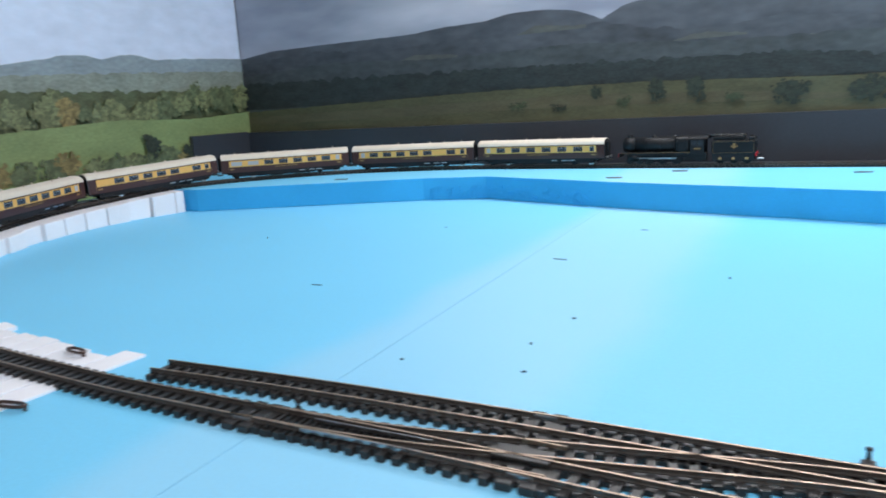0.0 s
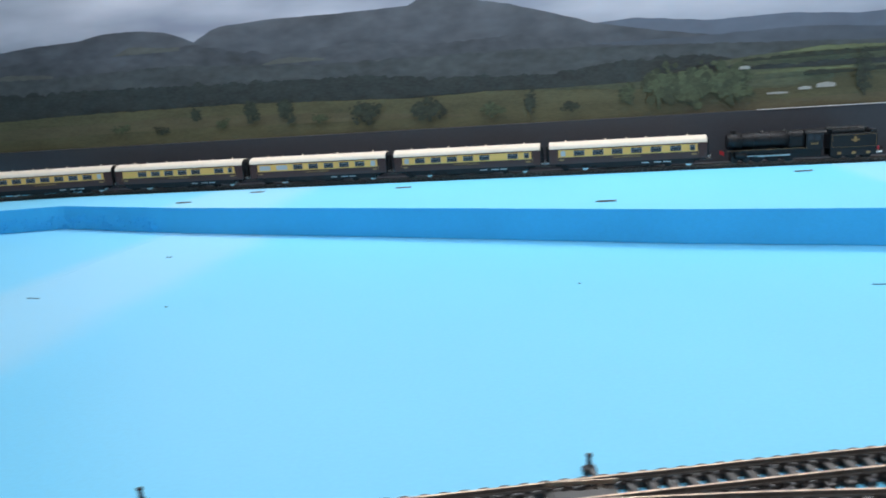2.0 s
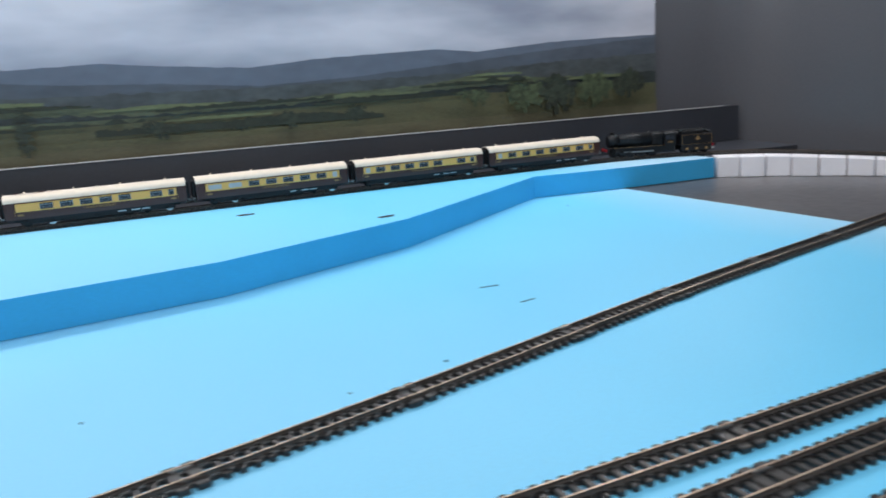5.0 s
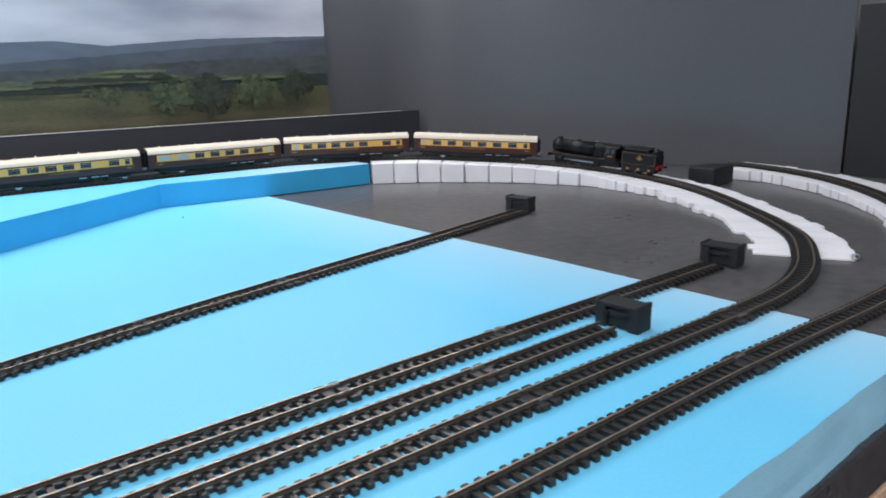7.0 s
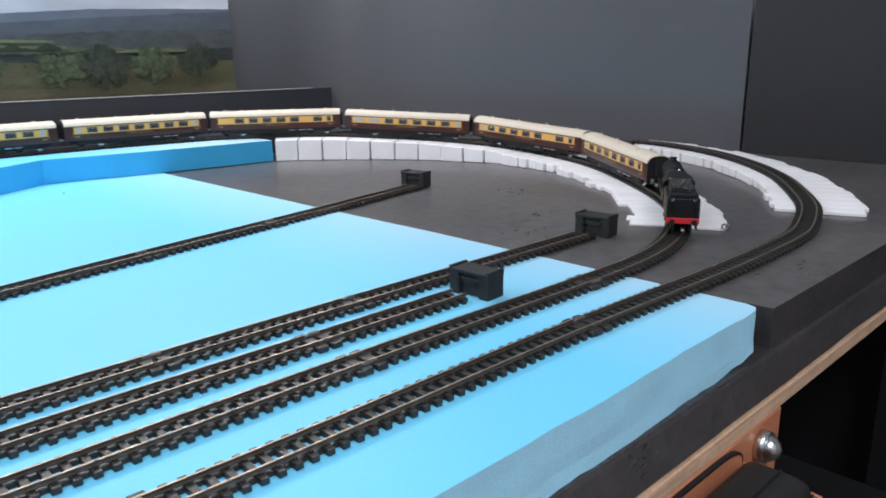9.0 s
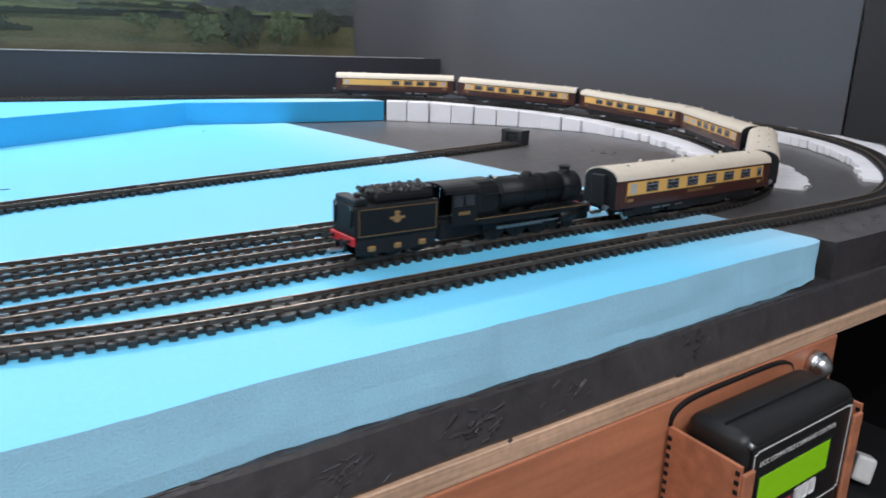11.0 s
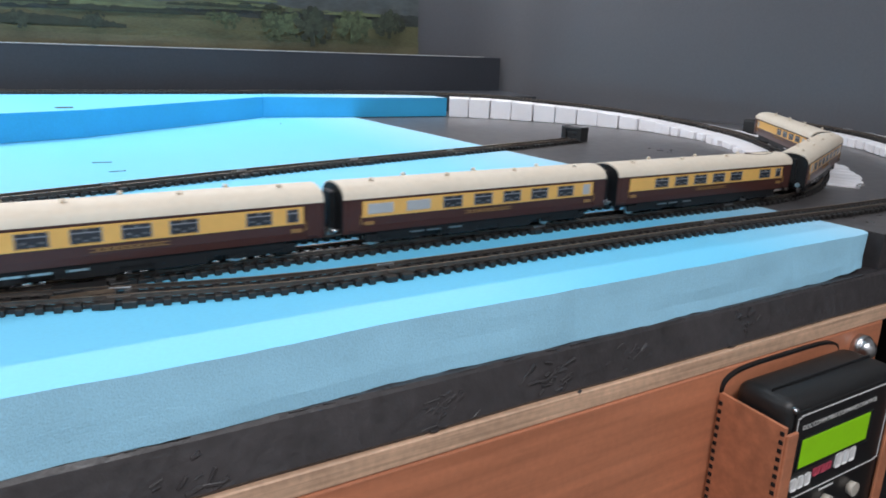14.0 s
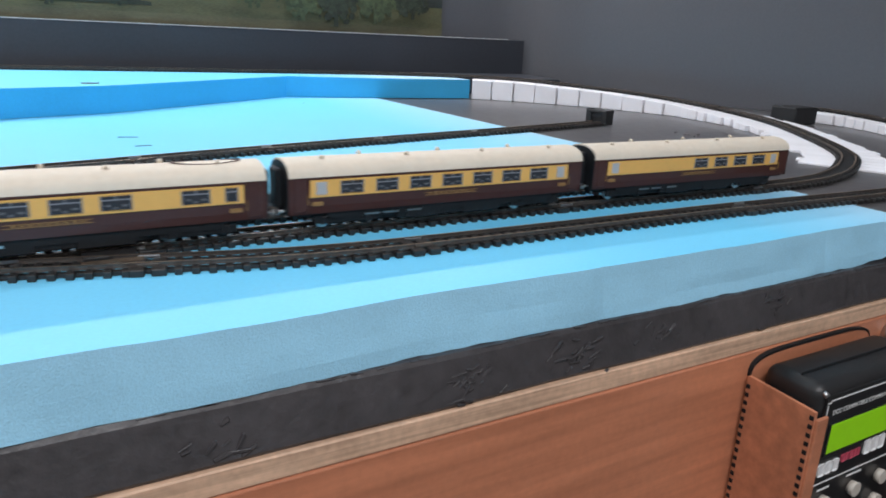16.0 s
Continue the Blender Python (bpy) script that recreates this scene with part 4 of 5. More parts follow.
box(bm, 2.49, 0.375, 0.0165, 0.07, 0.055, 0.034, 0.003, 2, m=None)
tagged(part("black_block", bm, BRICKY), "black painted block between the curved tracks", "block")


# ---- throttle on the front panel ----
def bars(parent, material, x, y, z, widths, h, gap=0.0012, depth=0.0004):
    for w in widths:
        bm = bmesh.new()
        box(bm, x + w / 2, y, z, w, depth, h, min(h, w) * 0.15)
        part("print_bar", bm, material, parent)
        x += w + gap


def throttle():
    ob = thing("throttle_holder", "reddish plywood holder with dark toothed joints", "holder", m=pose(-0.001, 0, 0.002))
    Y = -0.2117
    bm = bmesh.new()
    top = [(1.696 + 0.080 * math.cos(a) * abs(math.cos(a)) ** -0.6, -0.103 + 0.017 * math.sin(a) ** 0.7) for a in [math.pi * (0.001 + 0.998 * i / 24) for i in range(25)]]
    plate = prism(bm, top + [(1.616, -0.30), (1.776, -0.30)], 0, 0.003)
    for v in {v for f in plate for v in f.verts}:
        v.co = Vector((v.co.x, Y - 0.0002 - v.co.z, v.co.y))
    part("back_plate", bm, WOOD, ob)
    bm = bmesh.new()
    sweep(bm, [(x, Y - 0.0015, z + 0.0008) for x, z in top], [(0, 1)] * 25, [(-0.0022, -0.0010), (0.0014, -0.0010), (0.0014, 0.0012), (-0.0022, 0.0012)])
    part("charred_rim", bm, CHASSIS, ob, "thin dark edge of the cut plywood")
    for x, nm in ((1.6155, "side_panel"), (1.7775, "side_panel")):
        bm = bmesh.new()
        vs = [(Y - 0.003, -0.1015), (Y - 0.0595, -0.1050), (Y - 0.0605, -0.30), (Y - 0.003, -0.30)]
        lo = [bm.verts.new((x - 0.0016, y, z)) for y, z in vs]
        hi = [bm.verts.new((x + 0.0016, y, z)) for y, z in vs]
        bm.faces.new(lo)
        bm.faces.new(hi[::-1])
        for i in range(4):
            bm.faces.new((lo[i], lo[(i + 1) % 4], hi[(i + 1) % 4], hi[i]))
        sp = part(nm, bm, WOOD, ob)
        for k in range(26):
            for yy in (Y - 0.0042, Y - 0.0575):
                bm = bmesh.new()
                box(bm, x, yy, -0.110 - k * 0.0070, 0.0040, 0.0036, 0.0036, 0.0003)
                part("joint_tooth", bm, CHASSIS, sp)
    for x in (1.6225, 1.7705):
        bm = bmesh.new()
        box(bm, x, Y - 0.0602, -0.2055, 0.0135, 0.003, 0.190, 0.0008)
        part("front_lip", bm, WOOD, ob)
    c = thing("throttle_handset", "black plastic throttle handset with green screen", "controller", m=pose(-0.013, 0, 0.002))
    bm = bmesh.new()
    box(bm, 1.7085, Y - 0.0325, -0.190, 0.150, 0.050, 0.203, 0.011, 4)
    case = part("case", bm, PLASTIC, c)
    for f in case.data.polygons:
        f.use_smooth = True
    bm = bmesh.new()
    box(bm, 1.708, Y - 0.0355, -0.0905, 0.135, 0.0012, 0.008, 0.0004)
    part("case_seam", bm, CHASSIS, c)
    F = Y - 0.0578
    bm = bmesh.new()
    box(bm, 1.708, F, -0.185, 0.136, 0.0014, 0.178, 0.0006)
    part("face_plate", bm, mat("face_plate_black", (0.010, 0.010, 0.011), 0.3), c)
    bm = bmesh.new()
    x0, x1, z0, z1 = 1.6425, 1.7735, -0.172, -0.1005
    for cx, cz, w, h in (((x0 + x1) / 2, z1, x1 - x0 - 0.006, 0.0009), ((x0 + x1) / 2, z0, x1 - x0 - 0.006, 0.0009), (x0, (z0 + z1) / 2, 0.0009, z1 - z0 - 0.006), (x1, (z0 + z1) / 2, 0.0009, z1 - z0 - 0.006)):
        box(bm, cx, F - 0.0009, cz, w, 0.0004, h)
    for cx, sx in ((x0, 1), (x1, -1)):
        for cz, sz in ((z0, 1), (z1, -1)):
            box(bm, cx + sx * 0.0014, F - 0.0009, cz + sz * 0.0014, 0.0044, 0.0004, 0.0009, m=None)
    part("border_line", bm, LETTER, c)
    bm = bmesh.new()
    box(bm, 1.700, F - 0.0010, -0.1345, 0.102, 0.0010, 0.029, 0.0008)
    bz = part("screen_bezel", bm, CHASSIS, c)
    bm = bmesh.new()
    box(bm, 1.6985, F - 0.0017, -0.1335, 0.094, 0.0006, 0.0245, 0.0003)
    part("screen", bm, LCD, bz, "glowing green screen")
    fc = bpy.data.curves.new("caption", "FONT")
    fc.body = "DCC COMPATIBLE COMMAND CONTROL"
    fc.size, fc.extrude, fc.align_x = 0.0054, 0.0001, "LEFT"
    cap = new("caption", fc)
    cap.data.materials.append(LETTER)
    cap.parent = c
    cap.matrix_basis = pose(1.650, F - 0.0010, -0.1130, 90, 0, 0)
    bars(c, LETTER, 1.6465, F - 0.0010, -0.1595, (0.0085, 0.0075, 0.0075), 0.0105)
    bars(c, PINK, 1.6755, F - 0.0010, -0.1565, (0.006, 0.0035, 0.006, 0.0035, 0.0035), 0.0065, 0.0007)
    bars(c, LETTER, 1.7055, F - 0.0010, -0.1550, (0.0085, 0.0085, 0.0085), 0.0125)
    bars(c, LETTER, 1.652, F - 0.0010, -0.1785, (0.016,), 0.0018)
    bars(c, LETTER, 1.690, F - 0.0010, -0.1765, (0.020,), 0.0018)
    IV = mat("ivory_button", (0.55, 0.50, 0.44), 0.45)
    for x, z in ((1.661, -0.190), (1.700, -0.189), (1.738, -0.189), (1.661, -0.212), (1.700, -0.212), (1.738, -0.212)):
        bm = bmesh.new()
        cyl(bm, (x, F - 0.003, z), (0, 1, 0), 0.0062, 0.006, 22, 0.0056)
        part("button", bm, IV, c, "ivory round button")
    # small steel disc added for the highlight on the case's corner
    bm = bmesh.new()
    cyl(bm, (1.6405, Y - 0.0560, -0.0955), (0, 1, 0.3), 0.0022, 0.004, 12)
    part("screw", bm, STEEL, c, "bright steel disc in place of the case corner's highlight")


throttle()
bolt = thing("chrome_bolt", "domed chrome bolt on the front panel", "bolt")
bm = bmesh.new()
cyl(bm, (1.812, -0.2150, -0.100), (0, 1, 0), 0.0125, 0.009, 28, 0.0125)
part("nut", bm, STEEL, bolt)
bm = bmesh.new()
bmesh.ops.create_uvsphere(bm, u_segments=20, v_segments=12, radius=0.0105, matrix=pose(1.812, -0.2185, -0.100))
for f in bm.faces:
    f.smooth = True
part("dome", bm, STEEL, bolt)
bm = bmesh.new()
box(bm, 0, 0, 0, 0.035, 0.02, 0.03, 0.004, 2, m=pose(2.02, -0.19, -0.285, 10, 20, 30))
tagged(part("crumpled_paper", bm, LETTER), "crumpled scrap of white paper below the board", "paper")
bm = bmesh.new()
box(bm, 2.02, -0.16, -0.32, 0.30, 0.16, 0.04, 0.004)
tagged(part("dark_shelf", bm, CHASSIS), "dark shelf under the baseboard", "shelf", kind="structure")
for x in (-1.2, 0.3, 1.78, 2.65):
    for y in (-0.12, 1.0):
        bm = bmesh.new()
        box(bm, x, y, -0.514, 0.045, 0.045, 0.872, 0.002)
        tagged(part("trestle_leg", bm, CHASSIS), "dark square leg under the baseboard", "leg", "baseboard legs", kind="structure")

# ---- train ----
PATTERNS = ["fwwwwwws", "fwwwwwpws", "ggwwwwwf", "bwwwwwpws", "fwwwwwwwf", "fbbbwwwwf"]


def coach(name, pattern):
    """A coach on its rails, front end towards +x, standing on z = 0 at rail level."""
    ob = thing(name, "brown and cream model railway coach with pale roof", "model coach", "train")
    L, half, base, cant, top = 0.256, 0.0182, 0.0125, 0.0385, 0.0495
    x0, x1 = -L / 2, L / 2
    bm = bmesh.new()
    prof = [(half * 0.965, base), (half * 0.995, base + 0.005), (half, 0.0245), (half * 0.995, 0.034), (half * 0.975, cant)]
    sec = [(a, u) for a, u in prof] + [(-a, u) for a, u in prof[::-1]]
    sweep(bm, [(x0, 0, 0), (x1, 0, 0)], [(0, 1), (0, 1)], sec)
    part("body", bm, UMBER, ob, "umber brown lower body")
    bm = bmesh.new()
    box(bm, 0, 0, 0.0092, L - 0.112, 0.0285, 0.0064, 0.001)
    box(bm, 0.014, 0, 0.0062, 0.060, 0.0300, 0.0060, 0.001)
    box(bm, -0.040, 0, 0.0066, 0.026, 0.0300, 0.0052, 0.001)
    part("battery_box", bm, CHASSIS, ob, "black battery box under the floor")
    bm = bmesh.new()
    n = 12
    arc = [((half + 0.0006) * math.cos(math.pi * k / n), cant - 0.0005 + (top - cant) * math.sin(math.pi * k / n) ** 0.8) for k in range(n + 1)]
    sweep(bm, [(x0, 0, 0), (x0 + 0.003, 0, 0), (x1 - 0.003, 0, 0), (x1, 0, 0)], [(0, 1)] * 4, arc)
    for f in bm.faces:
        f.smooth = len(f.verts) == 4
    ro = part("roof", bm, ROOF, ob, "off-white domed roof")
    ro.data.set_sharp_from_angle(angle=0.7)
    for k in range(7):
        bm = bmesh.new()
        cyl(bm, (x0 + 0.028 + k * (L - 0.056) / 6, 0.006 * (-1) ** k, top + 0.0004), (0, 0, 1), 0.0019, 0.0022, 10, 0.0012)
        part("roof_vent", bm, ROOF, ob)
    if pattern[0] == "b":
        bm = bmesh.new()
        ring = [(0.022 * math.cos(2 * math.pi * k / 40), 0.0065 * math.sin(2 * math.pi * k / 40)) for k in range(41)]
        sweep(bm, [(x0 + 0.034 + a, b, top - 0.0002 - 3.2 * b * b * 10) for a, b in ring], [(math.cos(2 * math.pi * k / 40), math.sin(2 * math.pi * k / 40)) for k in range(41)], [(-0.0004, -0.0003), (0.0004, -0.0003), (0.0004, 0.0007), (-0.0004, 0.0007)])
        part("roof_hatch_rim", bm, UMBER, ob, "thin dark oval rim on the roof")
    for e in (x0, x1):
        bm = bmesh.new()
        s = 1 if e > 0 else -1
        sweep(bm, [(e, 0, 0), (e + 0.0008 * s, 0, 0)], [(0, 1)] * 2, [(half, base), (half * 0.99, cant)] + [(0.96 * a, u - 0.0012) for a, u in arc[1:-1]] + [(-half * 0.99, cant), (-half, base)])
        part("end_wall", bm, CHASSIS, ob)
        bm = bmesh.new()
        box(bm, e + 0.0028 * s, 0, 0.029, 0.005, 0.015, 0.028, 0.0012)
        part("gangway", bm, CHASSIS, ob)
        bm = bmesh.new()
        box(bm, e + 0.004 * s, 0, 0.0085, 0.012, 0.004, 0.0028, 0.0006)
        part("coupling", bm, RAILSIDE, ob)
        for yb in (-0.0115, 0.0115):
            bm = bmesh.new()
            cyl(bm, (e + 0.003 * s, yb, 0.0145), (1, 0, 0), 0.0011, 0.006, 8)
            cyl(bm, (e + 0.006 * s, yb, 0.0145), (1, 0, 0), 0.0027, 0.0008, 12)
            part("buffer", bm, STEEL, ob)
    for s in (-1, 1):
        y = s * (half + 0.0002)
        bm = bmesh.new()
        box(bm, 0, y, 0.0300, L - 0.030, 0.0009, 0.0122, 0.0003)
        band = part("cream_band", bm, CREAM, ob, "golden cream window band")
        bm = bmesh.new()
        box(bm, 0, y + s * 0.0003, 0.0372, L - 0.004, 0.0006, 0.0013)
        part("cantrail", bm, UMBER, ob)
        bm = bmesh.new()
        box(bm, 0, y - s * 0.0002, 0.0243, L - 0.03, 0.0008, 0.0005)
        part("lining", bm, GOLD, ob)
        seq = pattern if s > 0 else pattern[::-1]
        wid = {"w": 0.0180, "s": 0.0085, "f": 0.0085, "g": 0.0215, "b": 0.019, "p": 0.010}
        tot = sum(wid[c] for c in seq)
        gap = (L - 0.038 - tot) / (len(seq) - 1)
        x = x1 - 0.019
        for c in seq:
            w = wid[c]
            cx = x - w / 2
            x -= w + gap
            if c in "bp":
                continue
            wt = min(w, 0.0178) if c == "w" else w
            bm = bmesh.new()
            hgt = 0.0096 if c != "g" else 0.0084
            box(bm, cx, y + s * 0.0003, 0.0302, wt, 0.0010, hgt, 0.0008)
            win = part("window", bm, FROST if c in "fg" else GLASSY, ob, "frosted window" if c in "fg" else "dark window with a pale sliding vent")
            if c in "ws":
                bm = bmesh.new()
                box(bm, cx, y + s * 0.0009, 0.0322, wt - 0.001, 0.0005, 0.0006)
                for dx in (-wt / 2 + 0.0004, wt / 2 - 0.0004, 0):
                    box(bm, cx + dx, y + s * 0.0009, 0.0333 if dx == 0 else 0.0302, 0.0006, 0.0005, 0.0022 if dx == 0 else hgt)
                part("vent_frame", bm, VENT, win)
                if wt > 0.01:
                    bm = bmesh.new()
                    for dx, zz, ww in ((-0.0048, 0.0285, 0.0034), (0.0046, 0.0288, 0.0030), (0.0004, 0.0272, 0.0026)):
                        box(bm, cx + dx, y + s * 0.00085, zz, ww, 0.0003, 0.0013, 0.0003)
                    part("seat_cover", bm, SEATS, win, "pale seat covers and table seen through glass")
        for k in (-0.42, 0.42):
            bm = bmesh.new()
            box(bm, k * L, y + s * 0.0002, 0.0195, 0.008, 0.0005, 0.0028, 0.0004)
            part("crest", bm, GOLD, ob)
        bm = bmesh.new()
        for zz in (0.0196, 0.0216):
            box(bm, 0, y + s * 0.0002, zz, 0.046, 0.0004, 0.0004)
        for k in range(9):
            box(bm, -0.018 + k * 0.0045, y + s * 0.0002, 0.0206, 0.0026, 0.0004, 0.0008)
        part("name_panel", bm, GOLD, ob, "thin gold-lined name panel")
        for e in (-1, 1):
            bm = bmesh.new()
            box(bm, e * (L / 2 - 0.0085), y - s * 0.0001, 0.0265, 0.0095, 0.0007, 0.0245, 0.0004)
            d = part("door", bm, UMBER, ob)
            bm = bmesh.new()
            box(bm, e * (L / 2 - 0.0135), y + s * 0.0006, 0.0225, 0.0006, 0.0008, 0.007)
            part("handrail", bm, GOLD, d)
    bm = bmesh.new()
    box(bm, 0, 0, 0.0122, L - 0.004, 0.031, 0.0024, 0.0004)
    box(bm, 0, 0.0150, 0.0100, 0.20, 0.0022, 0.0050)
    box(bm, 0, -0.0150, 0.0100, 0.20, 0.0022, 0.0050)
    box(bm, 0, 0, 0.0075, 0.118, 0.024, 0.0090, 0.001)
    box(bm, 0, 0, 0.0105, L - 0.02, 0.020, 0.0060, 0.001)
    part("underframe", bm, CHASSIS, ob)
    for k, (bx, w) in enumerate(((-0.03, 0.034), (0.022, 0.028))):
        for s in (-1, 1):
            bm = bmesh.new()
            box(bm, bx * s, s * 0.0125, 0.0066, w, 0.007, 0.0078, 0.0008)
            part("battery_box", bm, CHASSIS, ob)
    bm = bmesh.new()
    for dx in (-0.02, 0, 0.015):
        box(bm, dx + 0.05, 0, 0.0088, 0.012, 0.0325, 0.0014)
    part("truss_fitting", bm, STEEL, ob)
    for e in (-1, 1):
        bx = e * 0.084
        bm = bmesh.new()
        for s in (-1, 1):
            box(bm, bx, s * 0.0138, 0.0073, 0.050, 0.0026, 0.0066, 0.0006)
            for ax in (-0.0165, 0.0165):
                box(bm, bx + ax, s * 0.0146, 0.0066, 0.007, 0.003, 0.006, 0.0006)
        box(bm, bx, 0, 0.0085, 0.012, 0.026, 0.004)
        bo = part("bogie", bm, CHASSIS, ob)
        for ax in (-0.0165, 0.0165):
            bm = bmesh.new()
            for s in (-1, 1):
                cyl(bm, (bx + ax, s * 0.0078, 0.0061), (0, 1, 0), 0.0061, 0.0024, 20)
            cyl(bm, (bx + ax, 0, 0.0061), (0, 1, 0), 0.001, 0.026, 8)
            part("wheelset", bm, STEEL if ax > 0 else CHASSIS, bo)
    return ob


def locomotive():
    """Tender leading towards +x, boiler behind it, on z = 0 at rail level."""
    ob = thing("steam_locomotive", "black model steam locomotive running tender first", "model locomotive", "train")
    # boiler, smokebox, firebox
    bm = bmesh.new()
    cyl(bm, (-0.063, 0, 0.0345), (1, 0, 0), 0.0132, 0.088, 28, 0.0142)
    part("boiler", bm, LOCO, ob)
    bm = bmesh.new()
    cyl(bm, (-0.118, 0, 0.0345), (1, 0, 0), 0.0137, 0.024, 28)
    cyl(bm, (-0.131, 0, 0.0345), (1, 0, 0), 0.0108, 0.003, 24, 0.0125)
    part("smokebox", bm, LOCO, ob)
    bm = bmesh.new()
    box(bm, -0.004, 0, 0.0325, 0.036, 0.029, 0.033, 0.009, 3)
    part("firebox", bm, LOCO, ob)
    for bx in (-0.105, -0.083, -0.052, -0.022):
        bm = bmesh.new()
        cyl(bm, (bx, 0, 0.0345), (1, 0, 0), 0.0138 + 0.00011 * (bx + 0.105) * 100, 0.0012, 28)
        part("boiler_band", bm, LOCO, ob)
    bm = bmesh.new()
    cyl(bm, (-0.119, 0, 0.0480), (0, 0, 1), 0.0052, 0.007, 20, 0.0042)
    cyl(bm, (-0.119, 0, 0.0518), (0, 0, 1), 0.0050, 0.0016, 20)
    part("chimney", bm, LOCO, ob)
    bm = bmesh.new()
    cyl(bm, (-0.066, 0, 0.0478), (0, 0, 1), 0.0054, 0.0035, 18, 0.0046)
    bmesh.ops.create_uvsphere(bm, u_segments=14, v_segments=8, radius=0.0045, matrix=pose(-0.066, 0, 0.0490) @ Matrix.Diagonal((1, 1, 0.5, 1)))
    part("dome", bm, LOCO, ob)
    for s in (-1, 1):
        bm = bmesh.new()
        cyl(bm, (-0.022, s * 0.003, 0.0478), (0, 0, 1), 0.0014, 0.004, 10)
        part("safety_valve", bm, STEEL if s > 0 else LOCO, ob)
        bm = bmesh.new()
        cyl(bm, (-0.058, s * 0.0150, 0.0385), (1, 0, 0), 0.0004, 0.12, 6)
        part("handrail", bm, LOCO, ob)
        bm = bmesh.new()
        box(bm, -0.060, s * 0.0142, 0.0205, 0.152, 0.0066, 0.0012, 0.0003)
        part("running_plate", bm, LOCO, ob)
        bm = bmesh.new()
        box(bm, -0.060, s * 0.0176, 0.0207, 0.150, 0.0003, 0.0004)
        part("lining", bm, GOLD, ob)
        bm = bmesh.new()
        box(bm, -0.050, s * 0.0160, 0.0176, 0.118, 0.0010, 0.0048, 0.0003)
        part("valance", bm, LOCO, ob)
        bm = bmesh.new()
        cyl(bm, (-0.108, s * 0.0135, 0.0125), (1, 0, 0), 0.0050, 0.022, 18)
        box(bm, -0.108, s * 0.0128, 0.0180, 0.021, 0.008, 0.005, 0.001)
        part("cylinder", bm, LOCO, ob)
        bm = bmesh.new()
        box(bm, -0.058, s * 0.0150, 0.0112, 0.085, 0.0008, 0.0016, 0.0003)
        part("connecting_rod", bm, STEEL, ob)
        bm = bmesh.new()
        box(bm, -0.046, s * 0.0142, 0.0100, 0.060, 0.0008, 0.0018, 0.0003)
        part("coupling_rod", bm, STEEL, ob)
        for wx in (-0.075, -0.046, -0.017):
            bm = bmesh.new()
            cyl(bm, (wx, s * 0.0085, 0.0118), (0, 1, 0), 0.0118, 0.0026, 28)
            wh = part("driving_wheel", bm, LOCO, ob)
            bm = bmesh.new()
            cyl(bm, (wx, s * 0.0100, 0.0118), (0, 1, 0), 0.0030, 0.0016, 14)
            for k in range(12):
                a = k * math.pi / 6
                box(bm, 0, 0, 0.0058, 0.0009, 0.0008, 0.0090, m=Matrix.Translation((wx, s * 0.0099, 0.0118)) @ Matrix.Rotation(a, 4, "Y"))
            part("spokes", bm, CHASSIS, wh)
        for wx in (-0.118, -0.096):
            bm = bmesh.new()
            cyl(bm, (wx, s * 0.0082, 0.0060), (0, 1, 0), 0.0060, 0.0024, 20)
            part("bogie_wheel", bm, CHASSIS, ob)
        # cab side with two windows left open
        bm = bmesh.new()
        y = s * 0.0172
        box(bm, 0.027, y, 0.0245, 0.030, 0.0010, 0.0150, 0.0002)
        box(bm, 0.0405, y, 0.0365, 0.0030, 0.0010, 0.0100)
        box(bm, 0.0135, y, 0.0365, 0.0030, 0.0010, 0.0100)
        box(bm, 0.0270, y, 0.0365, 0.0020, 0.0010, 0.0100)
        box(bm, 0.027, y, 0.0420, 0.030, 0.0010, 0.0020)
        part("cab_side", bm, LOCO, ob)
        bm = bmesh.new()
        for wx in (0.0202, 0.0336):
            box(bm, wx, y - s * 0.0004, 0.0365, 0.0108, 0.0003, 0.0095)
        part("cab_window", bm, GLASSY, ob)
        bm = bmesh.new()
        for k in range(4):
            box(bm, 0.0222 + k * 0.0034, y + s * 0.0006, 0.0268, 0.0022, 0.0003, 0.0026)
        part("number_bars", bm, GOLD, ob, "small cream number bars")
    bm = bmesh.new()
    n = 10
    arc = [(0.0178 * math.cos(math.pi * k / n), 0.0428 + 0.0062 * math.sin(math.pi * k / n)) for k in range(n + 1)]
    sweep(bm, [(0.010, 0, 0), (0.049, 0, 0)], [(0, 1)] * 2, arc + [(-a * 0.95, u - 0.001) for a, u in arc])
    part("cab_roof", bm, LOCO, ob)
    bm = bmesh.new()
    box(bm, 0.0130, 0, 0.031, 0.0012, 0.033, 0.024)
    part("cab_front", bm, LOCO, ob)
    bm = bmesh.new()
    box(bm, -0.040, 0, 0.0120, 0.17, 0.0135, 0.015, 0.001)
    box(bm, -0.139, 0, 0.0165, 0.002, 0.034, 0.006)
    part("frames", bm, CHASSIS, ob)
    bm = bmesh.new()
    box(bm, -0.1405, 0, 0.0165, 0.0014, 0.034, 0.0062, 0.0004)
    part("front_beam", bm, RED, ob, "red front buffer beam")
    # tender
    te = 0.056
    bm = bmesh.new()
    box(bm, te + 0.0425, 0, 0.0285, 0.085, 0.0345, 0.0235, 0.0016, 2)
    t = part("tender_tank", bm, LOCO, ob)
    bm = bmesh.new()
    box(bm, te + 0.033, 0, 0.0435, 0.062, 0.0265, 0.0085, 0.003, 2)
    part("tender_bunker", bm, LOCO, ob)
    bm = bmesh.new()
    rnd = random.Random(4)
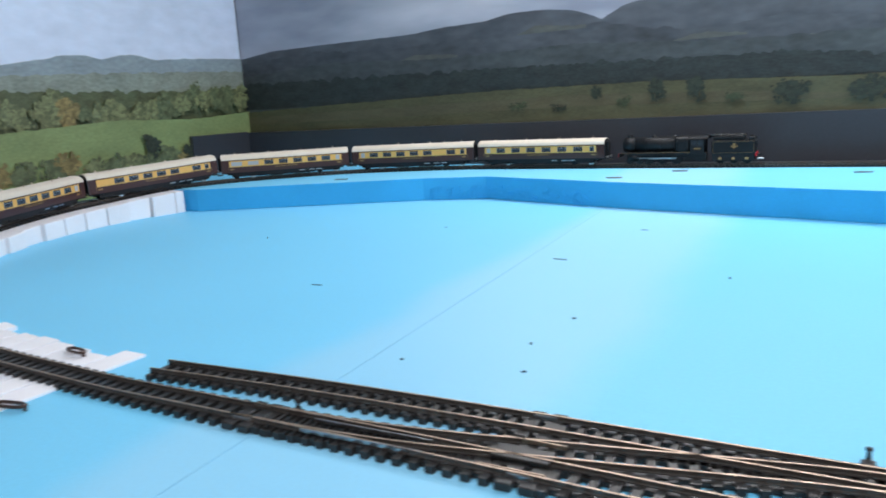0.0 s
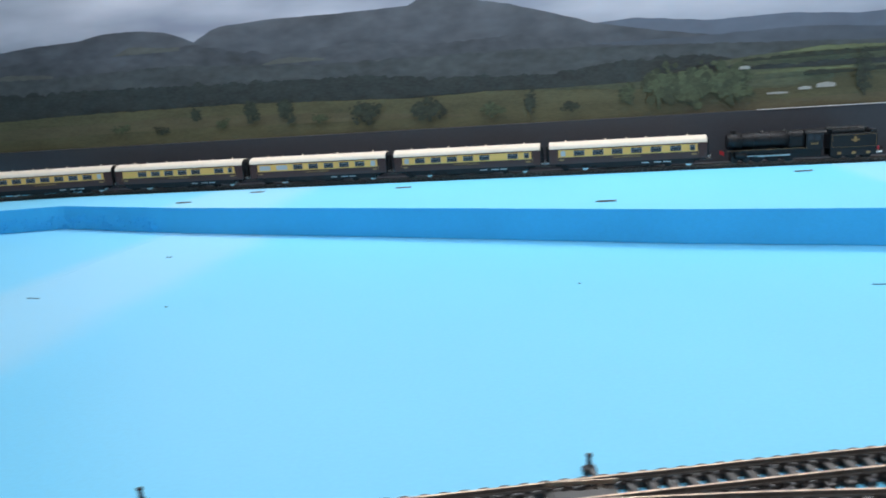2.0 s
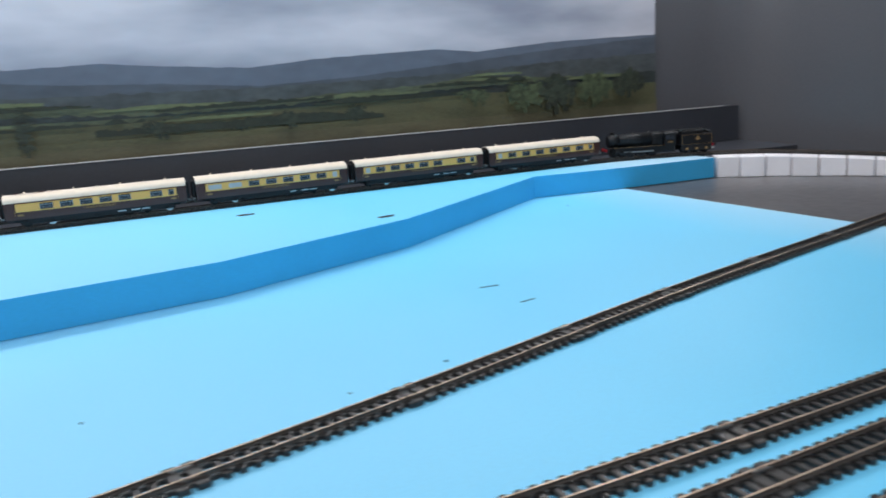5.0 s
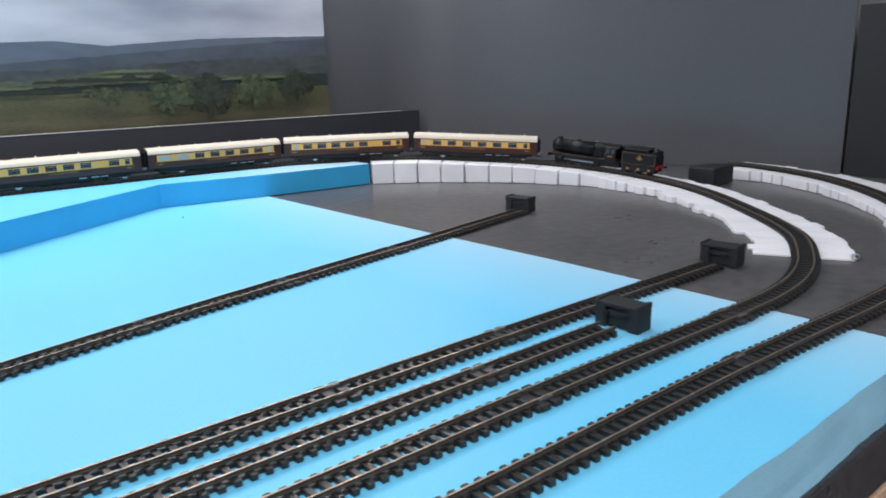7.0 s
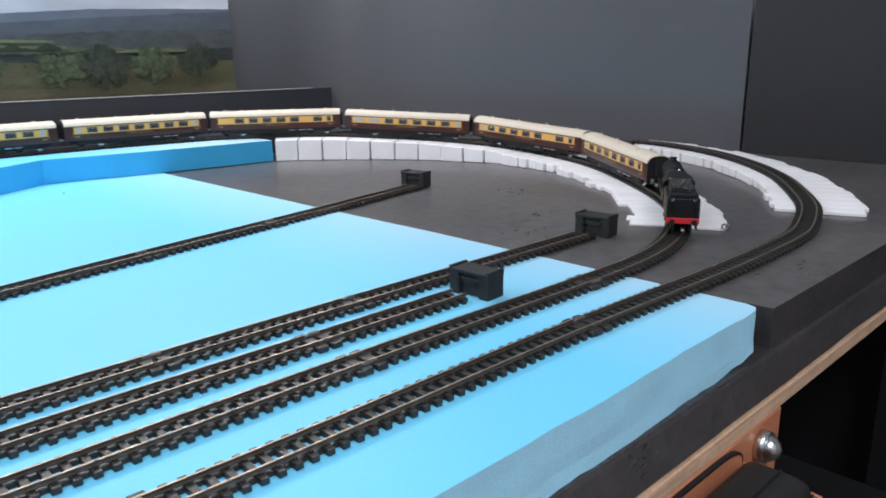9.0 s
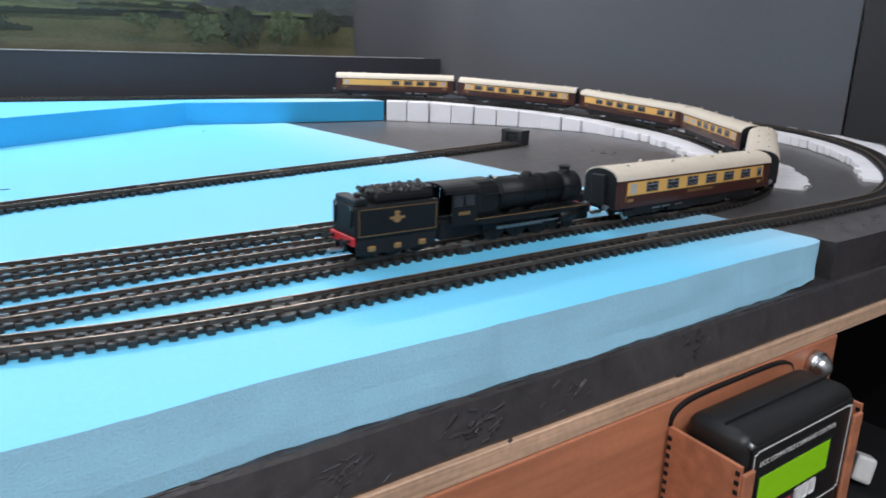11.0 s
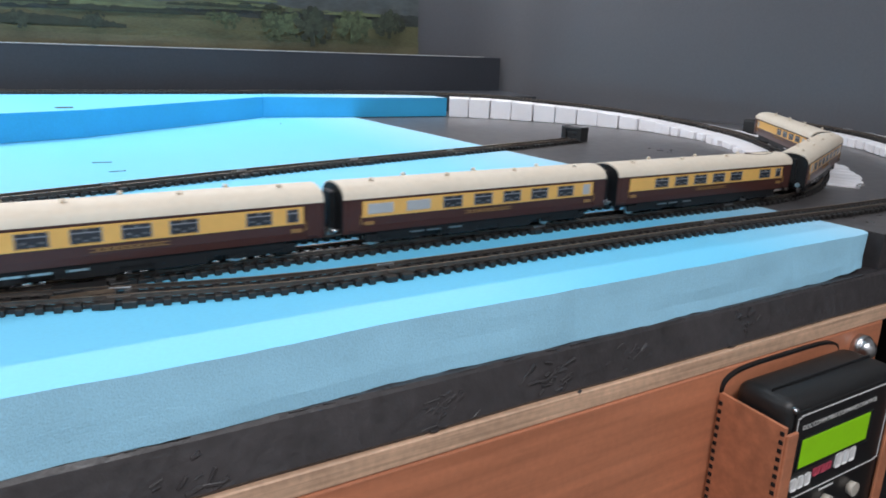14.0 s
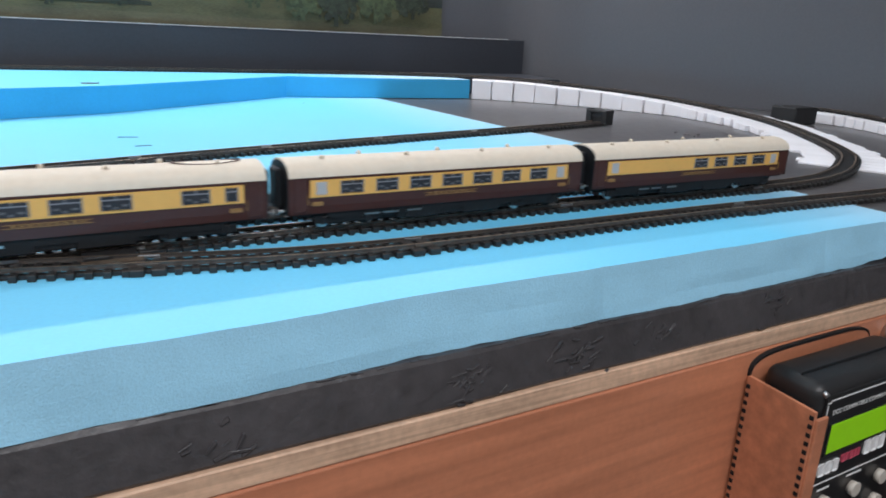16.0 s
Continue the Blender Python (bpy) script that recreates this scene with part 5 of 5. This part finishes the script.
    for k in range(130):
        bmesh.ops.create_icosphere(bm, subdivisions=1, radius=rnd.uniform(0.0012, 0.0026), matrix=pose(te + rnd.uniform(0.005, 0.060), rnd.uniform(-0.011, 0.011), 0.0472 + rnd.uniform(0, 0.0018), rnd.uniform(0, 90), rnd.uniform(0, 90), 0))
    part("coal_load", bm, COAL, ob, "glossy black coal")
    for s in (-1, 1):
        y = s * 0.0174
        bm = bmesh.new()
        for z in (0.0190, 0.0378):
            box(bm, te + 0.0425, y, z, 0.079, 0.0003, 0.0003)
        for x in (0.003, 0.082):
            box(bm, te + x, y, 0.0284, 0.0004, 0.0003, 0.0188)
        part("tender_lining", bm, GOLD, ob)
        bm = bmesh.new()
        cyl(bm, (te + 0.0445, y + s * 0.0002, 0.0295), (0, 1, 0), 0.0032, 0.0004, 16)
        box(bm, te + 0.0445, y + s * 0.0002, 0.0300, 0.0125, 0.0004, 0.0018, 0.0002)
        box(bm, te + 0.0445, y + s * 0.0002, 0.0338, 0.0045, 0.0004, 0.0022, 0.0002)
        part("tender_emblem", bm, GOLD, ob, "small gold and red emblem")
        bm = bmesh.new()
        box(bm, te + 0.0425, s * 0.0150, 0.0110, 0.082, 0.0016, 0.0120, 0.0005)
        fr = part("tender_frame", bm, CHASSIS, ob)
        for wx in (0.017, 0.043, 0.069):
            bm = bmesh.new()
            box(bm, te + wx, s * 0.0164, 0.0092, 0.0060, 0.0022, 0.0042, 0.0008)
            part("axlebox", bm, GOLD, fr, "yellow axlebox cover")
            bm = bmesh.new()
            cyl(bm, (te + wx, s * 0.0082, 0.0082), (0, 1, 0), 0.0082, 0.0024, 22)
            part("tender_wheel", bm, CHASSIS, fr)
    bm = bmesh.new()
    box(bm, te + 0.0865, 0, 0.0155, 0.0022, 0.0345, 0.0062, 0.0005)
    part("rear_beam", bm, RED, ob, "red buffer beam")
    for s in (-1, 1):
        bm = bmesh.new()
        cyl(bm, (te + 0.0905, s * 0.0115, 0.0155), (1, 0, 0), 0.0013, 0.007, 10)
        cyl(bm, (te + 0.0942, s * 0.0115, 0.0155), (1, 0, 0), 0.0030, 0.0010, 16)
        part("buffer", bm, CHASSIS, ob)
        bm = bmesh.new()
        cyl(bm, (te + 0.086, s * 0.012, 0.0335), (0, 0, 1), 0.0007, 0.016, 6)
        part("lamp_iron", bm, LOCO, ob)
        bm = bmesh.new()
        box(bm, te + 0.0855, s * 0.0115, 0.0385, 0.0008, 0.0030, 0.0026)
        part("tail_plate", bm, STEEL, ob)
    bm = bmesh.new()
    box(bm, te + 0.078, 0, 0.0425, 0.012, 0.030, 0.005, 0.001)
    cyl(bm, (te + 0.076, 0.006, 0.046), (0, 0, 1), 0.003, 0.004, 14)
    part("filler", bm, LOCO, ob)
    bm = bmesh.new()
    box(bm, te + 0.094, 0, 0.0075, 0.014, 0.004, 0.0026, 0.0005)
    part("coupling", bm, STEEL, ob)
    return ob


COACH_PITCH = 0.2712


def shorten(ob, k):
    """Draw a vehicle's lengths together; round parts keep their shape."""
    for o in ob.children_recursive:
        xs = [v.co.x for v in o.data.vertices]
        mid = (min(xs) + max(xs)) / 2
        whole = any(w in o.name for w in ("wheel", "spoke", "buffer", "dome", "chimney", "axlebox", "valve", "emblem", "coal"))
        for v in o.data.vertices:
            v.co.x = v.co.x + (k - 1) * mid if whole else v.co.x * k


TRAIN = [locomotive()] + [coach("pullman_style_coach", PATTERNS[k]) for k in range(6)]
shorten(TRAIN[0], 0.82)
for k, c in enumerate(TRAIN[1:]):
    c.name = "passenger_coach"

# arc length of the leading coach's front end, by seconds
S_ZERO = MAIN.near(0.288, 1.0)
PROGRESS = [(0.0, -0.682), (1.5, -0.003), (2.5, 0.459), (3.5, 0.919), (4.0, 1.122), (4.25, 1.228), (5.0, 1.544), (6.0, 1.86), (7.3, 2.24), (8.0, 2.448), (8.5, 2.610), (11.0, 3.305), (12.0, 3.586), (13.0, 3.887), (14.0, 4.191), (15.0, 4.492), (16.0, 4.794)]


def on_line(s_front, back, front):
    """Pose of a rigid vehicle whose two pivots ride on the rails."""
    a, b = MAIN.at(s_front - front), MAIN.at(s_front - back)
    d = a - b
    mid = (a + b) / 2
    yaw = math.degrees(math.atan2(d[1], d[0]))
    tilt = -math.degrees(math.asin(d[2] / np.linalg.norm(d)))
    return pose(mid[0], mid[1], mid[2] + RAIL_TOP, 0, tilt, yaw)


def motions():
    times = np.round(np.arange(0, 16.01, 0.25), 3)
    sf = np.interp(times, [p[0] for p in PROGRESS], [p[1] for p in PROGRESS]) + S_ZERO
    walk(TRAIN[0], [(t, on_line(s + 0.1415, 0.063, -0.063)) for t, s in zip(times, sf)])
    for k, c in enumerate(TRAIN[1:]):
        off = 0.128 + k * COACH_PITCH
        walk(c, [(t, on_line(s - off, 0.084, -0.084)) for t, s in zip(times, sf)])


lay_sleepers()
motions()
